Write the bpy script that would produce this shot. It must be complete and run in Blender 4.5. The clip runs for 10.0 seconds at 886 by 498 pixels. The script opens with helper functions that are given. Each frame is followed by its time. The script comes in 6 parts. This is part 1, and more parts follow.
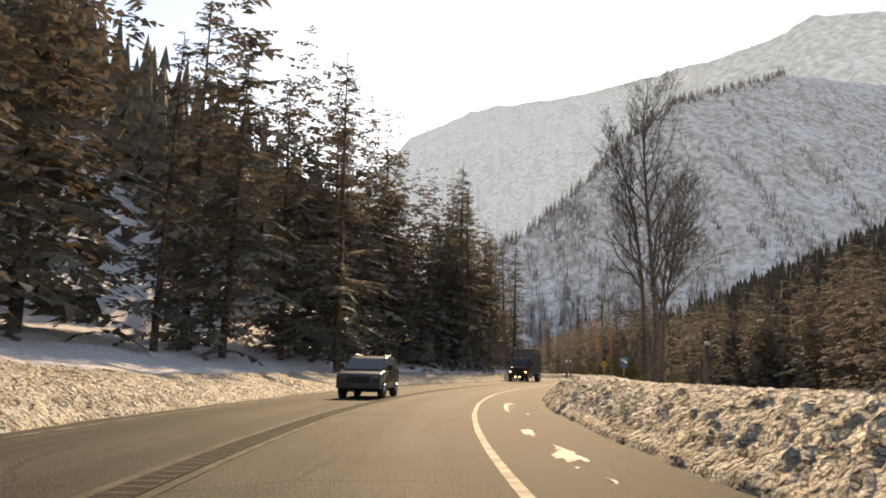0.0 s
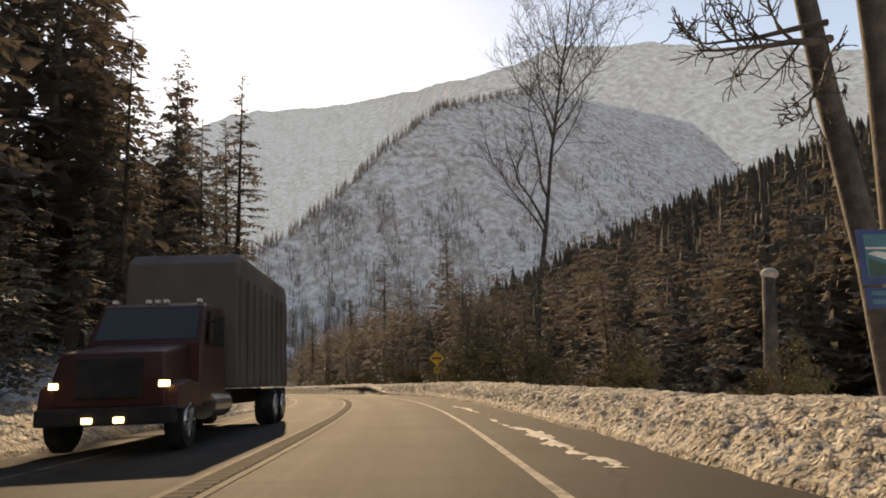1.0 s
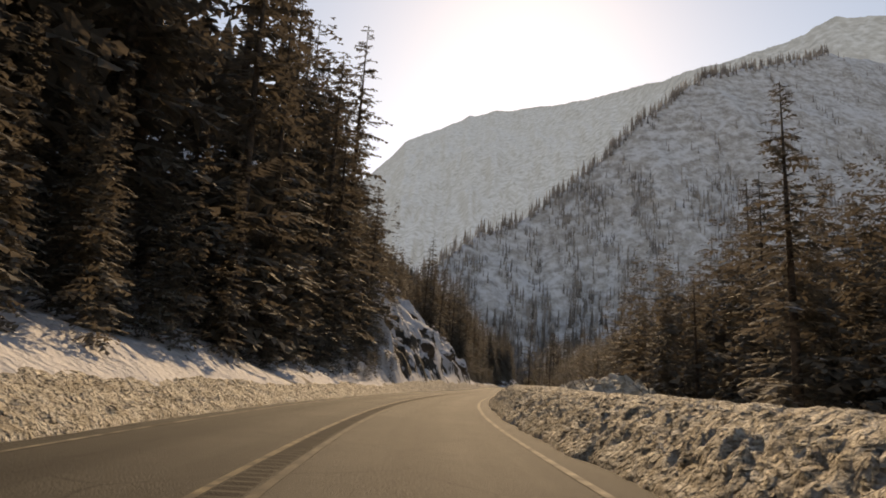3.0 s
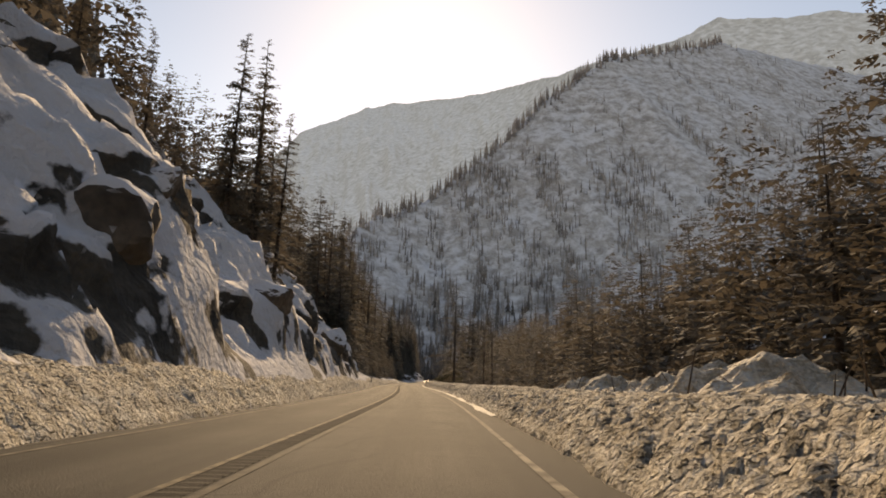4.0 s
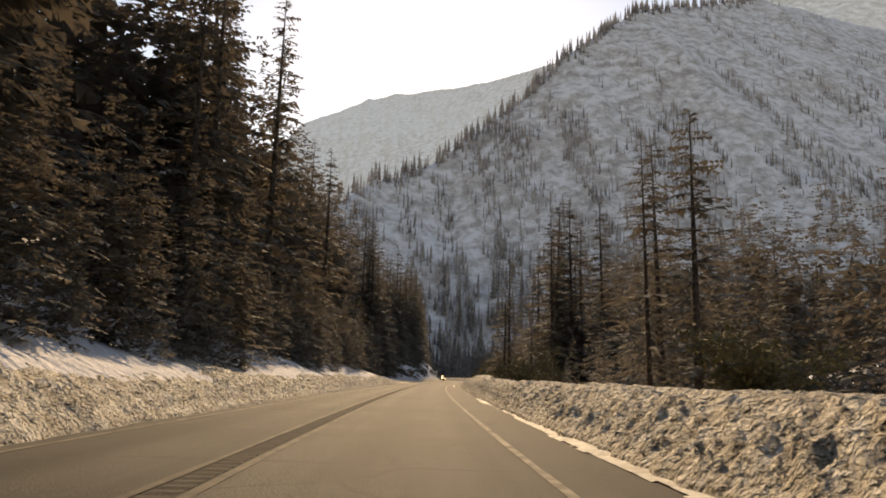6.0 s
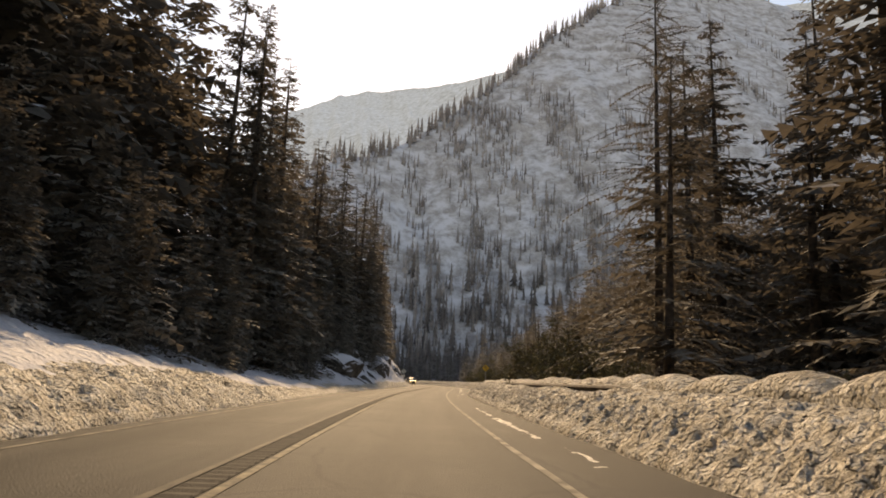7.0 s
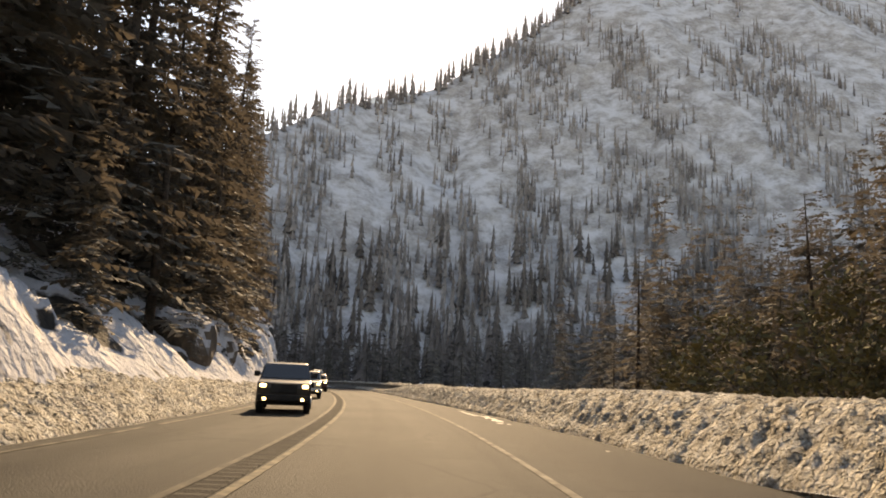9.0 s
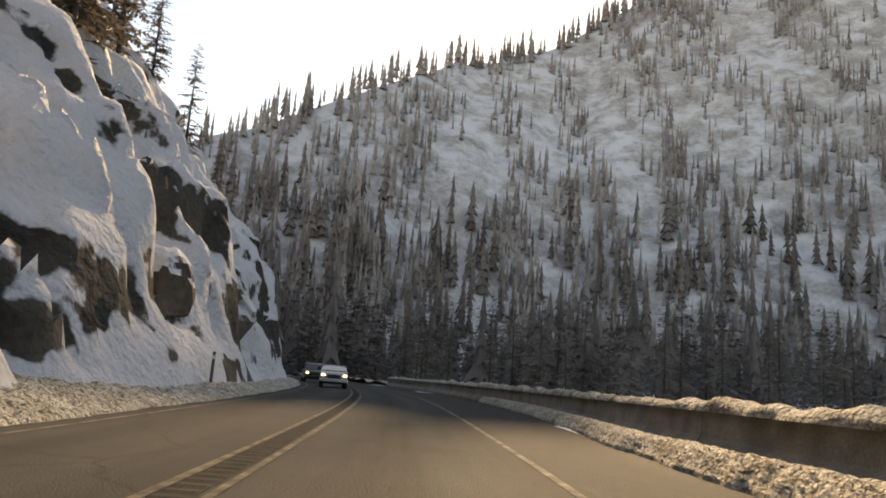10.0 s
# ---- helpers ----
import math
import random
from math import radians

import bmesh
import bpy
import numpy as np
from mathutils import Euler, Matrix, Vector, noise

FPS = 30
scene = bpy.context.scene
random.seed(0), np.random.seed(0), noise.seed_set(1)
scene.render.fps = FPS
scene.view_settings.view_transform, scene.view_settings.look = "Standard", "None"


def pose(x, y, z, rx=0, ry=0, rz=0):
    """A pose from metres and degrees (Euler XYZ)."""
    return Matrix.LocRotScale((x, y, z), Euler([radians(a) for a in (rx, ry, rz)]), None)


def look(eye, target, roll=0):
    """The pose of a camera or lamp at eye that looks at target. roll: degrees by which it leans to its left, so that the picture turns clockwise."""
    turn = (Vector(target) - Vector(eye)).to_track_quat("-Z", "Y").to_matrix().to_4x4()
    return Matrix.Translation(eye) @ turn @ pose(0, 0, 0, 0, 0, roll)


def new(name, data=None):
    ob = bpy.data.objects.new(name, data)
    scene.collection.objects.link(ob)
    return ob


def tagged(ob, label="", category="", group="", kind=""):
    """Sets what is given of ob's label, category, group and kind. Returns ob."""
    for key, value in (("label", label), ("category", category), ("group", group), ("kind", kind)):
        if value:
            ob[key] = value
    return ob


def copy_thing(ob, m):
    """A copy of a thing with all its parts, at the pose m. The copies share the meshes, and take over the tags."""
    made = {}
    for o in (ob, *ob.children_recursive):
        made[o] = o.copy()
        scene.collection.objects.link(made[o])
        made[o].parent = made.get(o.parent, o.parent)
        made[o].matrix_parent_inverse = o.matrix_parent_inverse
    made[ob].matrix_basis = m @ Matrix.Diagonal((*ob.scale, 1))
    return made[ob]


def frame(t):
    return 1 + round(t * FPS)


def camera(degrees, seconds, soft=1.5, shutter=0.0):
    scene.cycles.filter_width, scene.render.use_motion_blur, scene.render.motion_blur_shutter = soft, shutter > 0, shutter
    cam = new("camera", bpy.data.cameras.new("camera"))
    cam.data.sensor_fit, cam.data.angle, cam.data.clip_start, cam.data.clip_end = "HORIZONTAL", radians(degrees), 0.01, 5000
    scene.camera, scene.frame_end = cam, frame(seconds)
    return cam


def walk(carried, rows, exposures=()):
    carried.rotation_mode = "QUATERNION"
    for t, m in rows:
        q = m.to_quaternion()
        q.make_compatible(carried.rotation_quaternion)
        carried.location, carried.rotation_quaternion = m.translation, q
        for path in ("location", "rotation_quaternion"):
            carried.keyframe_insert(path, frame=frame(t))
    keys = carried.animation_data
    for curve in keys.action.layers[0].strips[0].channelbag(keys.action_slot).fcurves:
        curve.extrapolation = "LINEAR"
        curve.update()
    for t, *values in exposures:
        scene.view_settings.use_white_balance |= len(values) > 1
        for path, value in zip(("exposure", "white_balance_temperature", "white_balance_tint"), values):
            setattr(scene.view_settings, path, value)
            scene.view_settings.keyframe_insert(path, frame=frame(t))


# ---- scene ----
# The clip runs faster than life, and the camera may go no faster than 4 m in a tenth of a second:
# the place is planned in true metres and laid out at this one scale, road, trees and cars alike.
U = 0.52

cam = camera(63.44, 10.0, soft=1.8)

# seconds, x, y, z (true metres), yaw, pitch, roll (degrees)
EYES = [
    (0.0, 0.47, 0.00, 1.03, -5.03, 9.68, -1.28),
    (0.5, 6.02, 37.05, 1.03, -14.28, 9.63, 0.00),
    (1.0, 17.44, 72.92, 1.03, -23.49, 10.46, 1.98),
    (1.5, 30.05, 108.50, 1.03, -17.82, 10.13, -0.63),
    (2.0, 36.03, 145.68, 1.03, -8.98, 10.00, -2.74),
    (2.2, 37.05, 160.69, 1.03, -6.27, 10.27, -1.34),
    (2.6, 37.34, 190.83, 1.03, -2.98, 10.39, -2.10),
    (2.9, 37.33, 213.49, 1.03, -4.53, 10.48, -2.67),
    (3.3, 39.24, 243.65, 1.03, -9.89, 10.60, -3.44),
    (3.5, 41.64, 258.56, 1.03, -11.66, 10.25, -2.08),
    (4.0, 49.06, 295.55, 1.03, -13.76, 10.47, -1.42),
    (4.5, 56.92, 332.46, 1.03, -14.50, 10.58, -0.87),
    (5.0, 64.56, 369.42, 1.03, -12.46, 10.24, -0.67),
    (5.5, 71.52, 406.52, 1.03, -12.19, 10.01, -0.58),
    (5.9, 77.02, 436.20, 1.03, -13.12, 10.14, -1.10),
    (6.2, 81.46, 458.40, 1.03, -14.04, 10.23, -1.48),
    (6.6, 87.82, 487.92, 1.03, -15.22, 10.35, -2.00),
    (7.0, 94.66, 517.33, 1.03, -16.32, 10.48, -2.51),
    (7.5, 104.23, 553.83, 1.03, -17.50, 10.73, -2.07),
    (8.0, 114.75, 590.08, 1.03, -20.13, 10.25, -2.75),
    (8.5, 126.47, 625.95, 1.03, -18.72, 10.55, -1.90),
    (9.0, 135.81, 662.50, 1.03, -13.33, 10.81, -2.55),
    (9.5, 141.14, 699.83, 1.03, -7.85, 10.53, -3.03),
    (10.0, 143.19, 737.50, 1.03, -5.00, 10.45, -4.55),
]
walk(cam, [(t, pose(x * U, y * U, z * U, 90 + p, r, w)) for t, x, y, z, w, p, r in EYES],
     exposures=[(0, 1.16, 11000, 17), (0.5, 0.75, 11200, 18), (1, 0.70, 11200, 18), (1.5, 0.72, 11000, 17), (2, 0.32, 10900, 17), (3.5, 0.35, 11100, 18), (4.5, 0.42, 11300, 18), (5.5, 0.6, 11200, 17),
                (7, 0.8, 11300, 18), (8, 1.05, 11400, 18), (8.5, 1.0, 11500, 18), (9, 1.08, 11300, 17), (9.5, 1.36, 12300, 17), (10, 1.2, 12300, 16)])

# ---- light ----
SUN_EL, SUN_AZ = 27.3, 11.5          # degrees above the horizon, degrees to the right of +y
world = bpy.data.worlds.new("sky")
scene.world = world
world.use_nodes = True
wn = world.node_tree.nodes
sky = wn.new("ShaderNodeTexSky")
sky.sky_type = "NISHITA"
sky.sun_disc = False
sky.sun_elevation, sky.sun_rotation = radians(SUN_EL), radians(SUN_AZ)
sky.air_density, sky.dust_density, sky.ozone_density, sky.altitude = 1.0, 0.3, 2.5, 700
wn["Background"].inputs["Strength"].default_value = 0.15
world.node_tree.links.new(sky.outputs["Color"], wn["Background"].inputs["Color"])
sun = new("sun", bpy.data.lights.new("sun", "SUN"))
sun.data.energy, sun.data.angle, sun.data.color = 3.0, radians(0.6), (1.0, 0.90, 0.75)
sun.matrix_world = look((0, 0, 60), (-math.sin(radians(SUN_AZ)) * math.cos(radians(SUN_EL)) * 50,
                                     -math.cos(radians(SUN_AZ)) * math.cos(radians(SUN_EL)) * 50,
                                     60 - math.sin(radians(SUN_EL)) * 50))


# ---- numbers: noise and the road's line ----
def lattice(ix, iy, seed):
    n = (ix.astype(np.int64) * 374761393 + iy.astype(np.int64) * 668265263 + seed * 974711) & 0xFFFFFFFF
    n = ((n ^ (n >> 13)) * 1274126177) & 0xFFFFFFFF
    return ((n ^ (n >> 16)) & 0xFFFFFF) / float(0xFFFFFF)


def vnoise(x, y, seed=0):
    """Smooth noise from -1 to 1 on arrays."""
    x, y = np.asarray(x, float), np.asarray(y, float)
    ix, iy = np.floor(x), np.floor(y)
    fx, fy = x - ix, y - iy
    fx, fy = fx * fx * (3 - 2 * fx), fy * fy * (3 - 2 * fy)
    a, b = lattice(ix, iy, seed), lattice(ix + 1, iy, seed)
    c, e = lattice(ix, iy + 1, seed), lattice(ix + 1, iy + 1, seed)
    return 2 * ((a * (1 - fx) + b * fx) * (1 - fy) + (c * (1 - fx) + e * fx) * fy) - 1


def fbm(x, y, seed=0, octaves=4):
    total, amp = 0, 1.0
    for k in range(octaves):
        total = total + amp * vnoise(x * 2 ** k, y * 2 ** k, seed + 17 * k)
        amp *= 0.5
    return total / 1.9


# bend of the road in degrees over 100 m, every 22.64 m from 45.3 m before the start
BEND = [-60.08, -52.47, -44.86, -37.25, -27.31, -9.79, 11.54, 26.35, 29.11, 23.48, 11.75, -5.08, -17.31, -20.04, -14.49, -6.30, 0.96, 5.31, 4.35, 1.58, -0.77, -2.54, -3.42,
        -3.37, -2.98, -2.86, -3.63, -5.83, -7.21, -3.33, 6.06, 14.66, 18.58, 17.27, 11.26, 3.76, 6.00, 20.00, 30.00, 34.00, 34.00, 30.00, 25.00, 20.00, 10.00, 0.00]
RS = np.arange(-130, 1190, 0.5)
RH = np.cumsum(np.interp(RS, -45.29 + 22.645 * np.arange(len(BEND)), BEND)) * 0.5 / 100
RH = np.radians(RH - np.interp(0, RS, RH))
RX, RY = np.cumsum(-np.sin(RH)) * 0.5, np.cumsum(np.cos(RH)) * 0.5
RX, RY = RX - np.interp(0, RS, RX), RY - np.interp(0, RS, RY)


def lay(s, d, z):
    """Places along the road: s metres on, d metres to the right, z up."""
    h = np.interp(s, RS, RH)
    return np.stack([np.interp(s, RS, RX) + np.cos(h) * d, np.interp(s, RS, RY) + np.sin(h) * d, z + 0 * h], -1)


def stand(s, d, z=0.0, turn=0.0, size=1.0):
    """Pose of a thing at the roadside, its y along the road."""
    p = lay(np.array([float(s)]), np.array([float(d)]), np.array([float(z)]))[0] * U
    return pose(p[0], p[1], p[2], 0, 0, math.degrees(float(np.interp(s, RS, RH))) + turn) @ Matrix.Scale(size, 4)


# ---- meshes ----
def mesh_of(verts, faces, material, smooth=False, uv=None):
    me = bpy.data.meshes.new("mesh")
    me.from_pydata(np.asarray(verts, float) * U, [], faces)
    for m in (material if isinstance(material, (list, tuple)) else [material]):
        me.materials.append(m)
    if smooth:
        me.shade_smooth()
    if uv is not None:
        layer = me.uv_layers.new(name="UVMap")
        idx = np.empty(len(me.loops), np.int32)
        me.loops.foreach_get("vertex_index", idx)
        layer.data.foreach_set("uv", np.asarray(uv, np.float32)[idx].ravel())
    return me


def piece(name, verts, faces, material, parent=None, label="", smooth=False, uv=None):
    ob = new(name, mesh_of(verts, faces, material, smooth, uv))
    if parent:
        ob.parent = parent
    return tagged(ob, label)


def part(name, bm, material, parent=None, label="", smooth=False):
    """One bmesh as one mesh object under a thing."""
    me = bpy.data.meshes.new("mesh")
    bmesh.ops.transform(bm, matrix=Matrix.Scale(U, 4), verts=bm.verts)
    bm.to_mesh(me)
    bm.free()
    me.materials.append(material)
    if smooth:
        me.shade_smooth()
    ob = new(name, me)
    if parent:
        ob.parent = parent
    return tagged(ob, label)


def grid(P):
    """Vertices and faces of a sheet of points [rows, columns, 3]."""
    n, m = P.shape[:2]
    i = (np.arange(n - 1)[:, None] * m + np.arange(m - 1)[None, :]).ravel()
    return P.reshape(-1, 3), np.stack([i, i + 1, i + m + 1, i + m], -1)


def box(bm, x0, x1, y0, y1, z0, z1, bevel=0.0):
    r = bmesh.ops.create_cube(bm, size=1.0)["verts"]
    bmesh.ops.transform(bm, verts=r, matrix=Matrix.LocRotScale(
        ((x0 + x1) / 2, (y0 + y1) / 2, (z0 + z1) / 2), None, (x1 - x0, y1 - y0, z1 - z0)))
    if bevel:
        edges = list({e for v in r for e in v.link_edges})
        bmesh.ops.bevel(bm, geom=edges, offset=bevel, segments=2, affect="EDGES", profile=0.6)
    return bm


def rod(bm, a, b, r0, r1=None, n=8, caps=True):
    a, b = Vector(a), Vector(b)
    m = Matrix.Translation((a + b) / 2) @ (b - a).to_track_quat("Z", "Y").to_matrix().to_4x4()
    bmesh.ops.create_cone(bm, cap_ends=caps, segments=n, radius1=r0, radius2=r0 if r1 is None else r1,
                          depth=(b - a).length, matrix=m)
    return bm


def thing(name, label, category, group=""):
    return tagged(new(name), label, category, group)


# ---- materials ----
def material(name, dark, light, scale=2.0, rough=0.8, fine=30.0, fine_amount=0.35, bump=0.2, bump_scale=None,
             metal=0.0, detail=6, extra=None, gloss=0.5, random_tint=0.0, depth=0.1):
    """Two tones in patches of about 1/scale metres, a fine grain over them, and relief."""
    m = bpy.data.materials.new(name)
    m.use_nodes = True
    t = m.node_tree
    n, l = t.nodes, t.links
    p = n["Principled BSDF"]
    co = n.new("ShaderNodeTexCoord")
    big = n.new("ShaderNodeTexNoise")
    big.inputs["Scale"].default_value, big.inputs["Detail"].default_value = scale / U, detail
    small = n.new("ShaderNodeTexNoise")
    small.inputs["Scale"].default_value, small.inputs["Detail"].default_value = fine / U, 3
    for k in (big, small):
        l.new(co.outputs["Object"], k.inputs["Vector"])
    ramp = n.new("ShaderNodeValToRGB")
    ramp.color_ramp.elements[0].position, ramp.color_ramp.elements[1].position = 0.36, 0.64
    ramp.color_ramp.elements[0].color, ramp.color_ramp.elements[1].color = (*dark, 1), (*light, 1)
    l.new(big.outputs["Fac"], ramp.inputs["Fac"])
    grain = n.new("ShaderNodeMix")
    grain.data_type, grain.blend_type = "RGBA", "OVERLAY"
    grain.inputs["Factor"].default_value = fine_amount
    l.new(ramp.outputs["Color"], grain.inputs["A"])
    l.new(small.outputs["Fac"], grain.inputs["B"])
    colour = grain.outputs["Result"]
    if random_tint:
        info = n.new("ShaderNodeObjectInfo")
        hsv = n.new("ShaderNodeHueSaturation")
        mr = n.new("ShaderNodeMapRange")
        mr.inputs["To Min"].default_value, mr.inputs["To Max"].default_value = 1 - random_tint, 1 + random_tint
        l.new(info.outputs["Random"], mr.inputs["Value"])
        l.new(mr.outputs["Result"], hsv.inputs["Value"])
        l.new(colour, hsv.inputs["Color"])
        colour = hsv.outputs["Color"]
    if extra:
        colour = extra(n, l, co, colour)
    l.new(colour, p.inputs["Base Color"])
    p.inputs["Roughness"].default_value, p.inputs["Metallic"].default_value = rough, metal
    p.inputs["Specular IOR Level"].default_value = gloss
    if bump:
        tex = small
        if bump_scale:
            tex = n.new("ShaderNodeTexNoise")
            tex.inputs["Scale"].default_value, tex.inputs["Detail"].default_value = bump_scale / U, 8
            l.new(co.outputs["Object"], tex.inputs["Vector"])
        b = n.new("ShaderNodeBump")
        b.inputs["Strength"].default_value, b.inputs["Distance"].default_value = bump, depth * U
        l.new(tex.outputs["Fac"], b.inputs["Height"])
        l.new(b.outputs["Normal"], p.inputs["Normal"])
    return m


def thin_leaves(m, colour, share):
    """Lets light through: needles and dry twigs shine a little when the sun stands behind them."""
    t = m.node_tree
    out, body = t.nodes["Material Output"], t.nodes["Principled BSDF"]
    through_light = t.nodes.new("ShaderNodeBsdfTranslucent")
    through_light.inputs["Color"].default_value = (*colour, 1)
    mix = t.nodes.new("ShaderNodeMixShader")
    mix.inputs["Fac"].default_value = share
    t.links.new(body.outputs["BSDF"], mix.inputs[1])
    t.links.new(through_light.outputs["BSDF"], mix.inputs[2])
    t.links.new(mix.outputs["Shader"], out.inputs["Surface"])


def on_flats(cover, low=0.45, high=0.7, wobble=0.35, scale=0.8, rough=0.5):
    """Snow that lies where the ground is flat enough to hold it."""
    def node(n, l, co, under):
        geo = n.new("ShaderNodeNewGeometry")
        sep = n.new("ShaderNodeSeparateXYZ")
        l.new(geo.outputs["Normal"], sep.inputs["Vector"])
        noi = n.new("ShaderNodeTexNoise")
        noi.inputs["Scale"].default_value, noi.inputs["Detail"].default_value = scale / U, 7
        noi.inputs["Roughness"].default_value = rough
        l.new(co.outputs["Object"], noi.inputs["Vector"])
        add = n.new("ShaderNodeMath")
        add.operation = "MULTIPLY_ADD"
        add.inputs[1].default_value, add.inputs[2].default_value = wobble * 2, -wobble
        l.new(noi.outputs["Fac"], add.inputs[0])
        tot = n.new("ShaderNodeMath")
        l.new(sep.outputs["Z"], tot.inputs[0])
        l.new(add.outputs["Value"], tot.inputs[1])
        mr = n.new("ShaderNodeMapRange")
        mr.inputs["From Min"].default_value, mr.inputs["From Max"].default_value = low, high
        l.new(tot.outputs["Value"], mr.inputs["Value"])
        mix = n.new("ShaderNodeMix")
        mix.data_type = "RGBA"
        l.new(mr.outputs["Result"], mix.inputs["Factor"])
        l.new(under, mix.inputs["A"])
        mix.inputs["B"].default_value = (*cover, 1)
        return mix.outputs["Result"]
    return node


def plastered(n, l, co, under):
    """Wind-packed snow over rock: the mesh tells where rock breaks through; snow still lies on its flat tops."""
    att = n.new("ShaderNodeAttribute")
    att.attribute_name = "bare"
    geo = n.new("ShaderNodeNewGeometry")
    sep = n.new("ShaderNodeSeparateXYZ")
    l.new(geo.outputs["Normal"], sep.inputs["Vector"])
    noi = n.new("ShaderNodeTexNoise")
    noi.inputs["Scale"].default_value, noi.inputs["Detail"].default_value = 1.3 / U, 8
    l.new(co.outputs["Object"], noi.inputs["Vector"])
    a = n.new("ShaderNodeMath")
    a.operation = "MULTIPLY_ADD"
    a.inputs[1].default_value, a.inputs[2].default_value = 1.1, -0.55
    l.new(noi.outputs["Fac"], a.inputs[0])
    b = n.new("ShaderNodeMath")
    l.new(att.outputs["Fac"], b.inputs[0])
    l.new(a.outputs["Value"], b.inputs[1])
    c = n.new("ShaderNodeMath")
    c.operation = "MULTIPLY_ADD"
    c.inputs[1].default_value, c.inputs[2].default_value = -0.9, 0.55
    l.new(sep.outputs["Z"], c.inputs[0])
    e = n.new("ShaderNodeMath")
    l.new(b.outputs["Value"], e.inputs[0])
    l.new(c.outputs["Value"], e.inputs[1])
    mr = n.new("ShaderNodeMapRange")
    mr.inputs["From Min"].default_value, mr.inputs["From Max"].default_value = 0.32, 0.44
    l.new(e.outputs["Value"], mr.inputs["Value"])
    mix = n.new("ShaderNodeMix")
    mix.data_type = "RGBA"
    l.new(mr.outputs["Result"], mix.inputs["Factor"])
    mix.inputs["A"].default_value = (0.60, 0.585, 0.585, 1)
    l.new(under, mix.inputs["B"])
    return mix.outputs["Result"]


def wheel_tracks(n, l, co, under):
    """Paler, polished bands where the wheels run and darker oil between them; u is metres across the road."""
    uv = n.new("ShaderNodeUVMap")
    sep = n.new("ShaderNodeSeparateXYZ")
    l.new(uv.outputs["UV"], sep.inputs["Vector"])
    wav = n.new("ShaderNodeMath")
    wav.operation = "SINE"
    mul = n.new("ShaderNodeMath")
    mul.operation = "MULTIPLY"
    mul.inputs[1].default_value = 2 * math.pi / 1.85
    l.new(sep.outputs["X"], mul.inputs[0])
    l.new(mul.outputs["Value"], wav.inputs[0])
    noi = n.new("ShaderNodeTexNoise")
    noi.inputs["Scale"].default_value, noi.inputs["Detail"].default_value = 1.0, 9
    noi.inputs["Roughness"].default_value = 0.65
    st = n.new("ShaderNodeMapping")
    st.inputs["Scale"].default_value = (2.2, 0.06, 1)
    l.new(uv.outputs["UV"], st.inputs["Vector"])
    l.new(st.outputs["Vector"], noi.inputs["Vector"])
    add = n.new("ShaderNodeMath")
    add.operation = "MULTIPLY_ADD"
    add.inputs[1].default_value, add.inputs[2].default_value = 0.20, 0.0
    l.new(wav.outputs["Value"], add.inputs[0])
    tot = n.new("ShaderNodeMath")
    l.new(add.outputs["Value"], tot.inputs[0])
    l.new(noi.outputs["Fac"], tot.inputs[1])
    mr = n.new("ShaderNodeMapRange")
    mr.inputs["From Min"].default_value, mr.inputs["From Max"].default_value = 0.25, 0.75
    mr.inputs["To Min"].default_value, mr.inputs["To Max"].default_value = 0.5, 1.5
    l.new(tot.outputs["Value"], mr.inputs["Value"])
    hsv = n.new("ShaderNodeHueSaturation")
    l.new(mr.outputs["Result"], hsv.inputs["Value"])
    l.new(under, hsv.inputs["Color"])
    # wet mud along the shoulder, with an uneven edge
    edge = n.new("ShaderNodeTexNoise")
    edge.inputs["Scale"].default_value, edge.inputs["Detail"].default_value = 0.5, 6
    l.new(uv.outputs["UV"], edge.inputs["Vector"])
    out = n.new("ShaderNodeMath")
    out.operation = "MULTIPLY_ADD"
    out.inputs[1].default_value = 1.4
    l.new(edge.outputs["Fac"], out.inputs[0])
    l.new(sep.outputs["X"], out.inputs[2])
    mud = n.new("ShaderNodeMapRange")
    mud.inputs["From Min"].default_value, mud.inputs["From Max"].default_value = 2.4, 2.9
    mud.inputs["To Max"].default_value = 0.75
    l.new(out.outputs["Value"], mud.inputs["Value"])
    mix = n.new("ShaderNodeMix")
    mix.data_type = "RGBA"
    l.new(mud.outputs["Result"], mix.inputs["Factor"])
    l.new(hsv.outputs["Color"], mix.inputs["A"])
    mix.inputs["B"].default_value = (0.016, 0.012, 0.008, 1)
    # thin cracks in the surface
    bent = n.new("ShaderNodeMix")
    bent.data_type, bent.blend_type = "RGBA", "ADD"
    bent.inputs["Factor"].default_value = 0.8
    l.new(uv.outputs["UV"], bent.inputs["A"])
    l.new(edge.outputs["Color"], bent.inputs["B"])
    vor = n.new("ShaderNodeTexVoronoi")
    vor.feature = "DISTANCE_TO_EDGE"
    vor.inputs["Scale"].default_value = 0.24
    l.new(bent.outputs["Result"], vor.inputs["Vector"])
    crack = n.new("ShaderNodeMapRange")
    crack.inputs["From Min"].default_value, crack.inputs["From Max"].default_value = 0.003, 0.010
    crack.inputs["To Min"].default_value, crack.inputs["To Max"].default_value = 0.45, 1.0
    l.new(vor.outputs["Distance"], crack.inputs["Value"])
    dim = n.new("ShaderNodeHueSaturation")
    l.new(crack.outputs["Result"], dim.inputs["Value"])
    l.new(mix.outputs["Result"], dim.inputs["Color"])
    return dim.outputs["Color"]


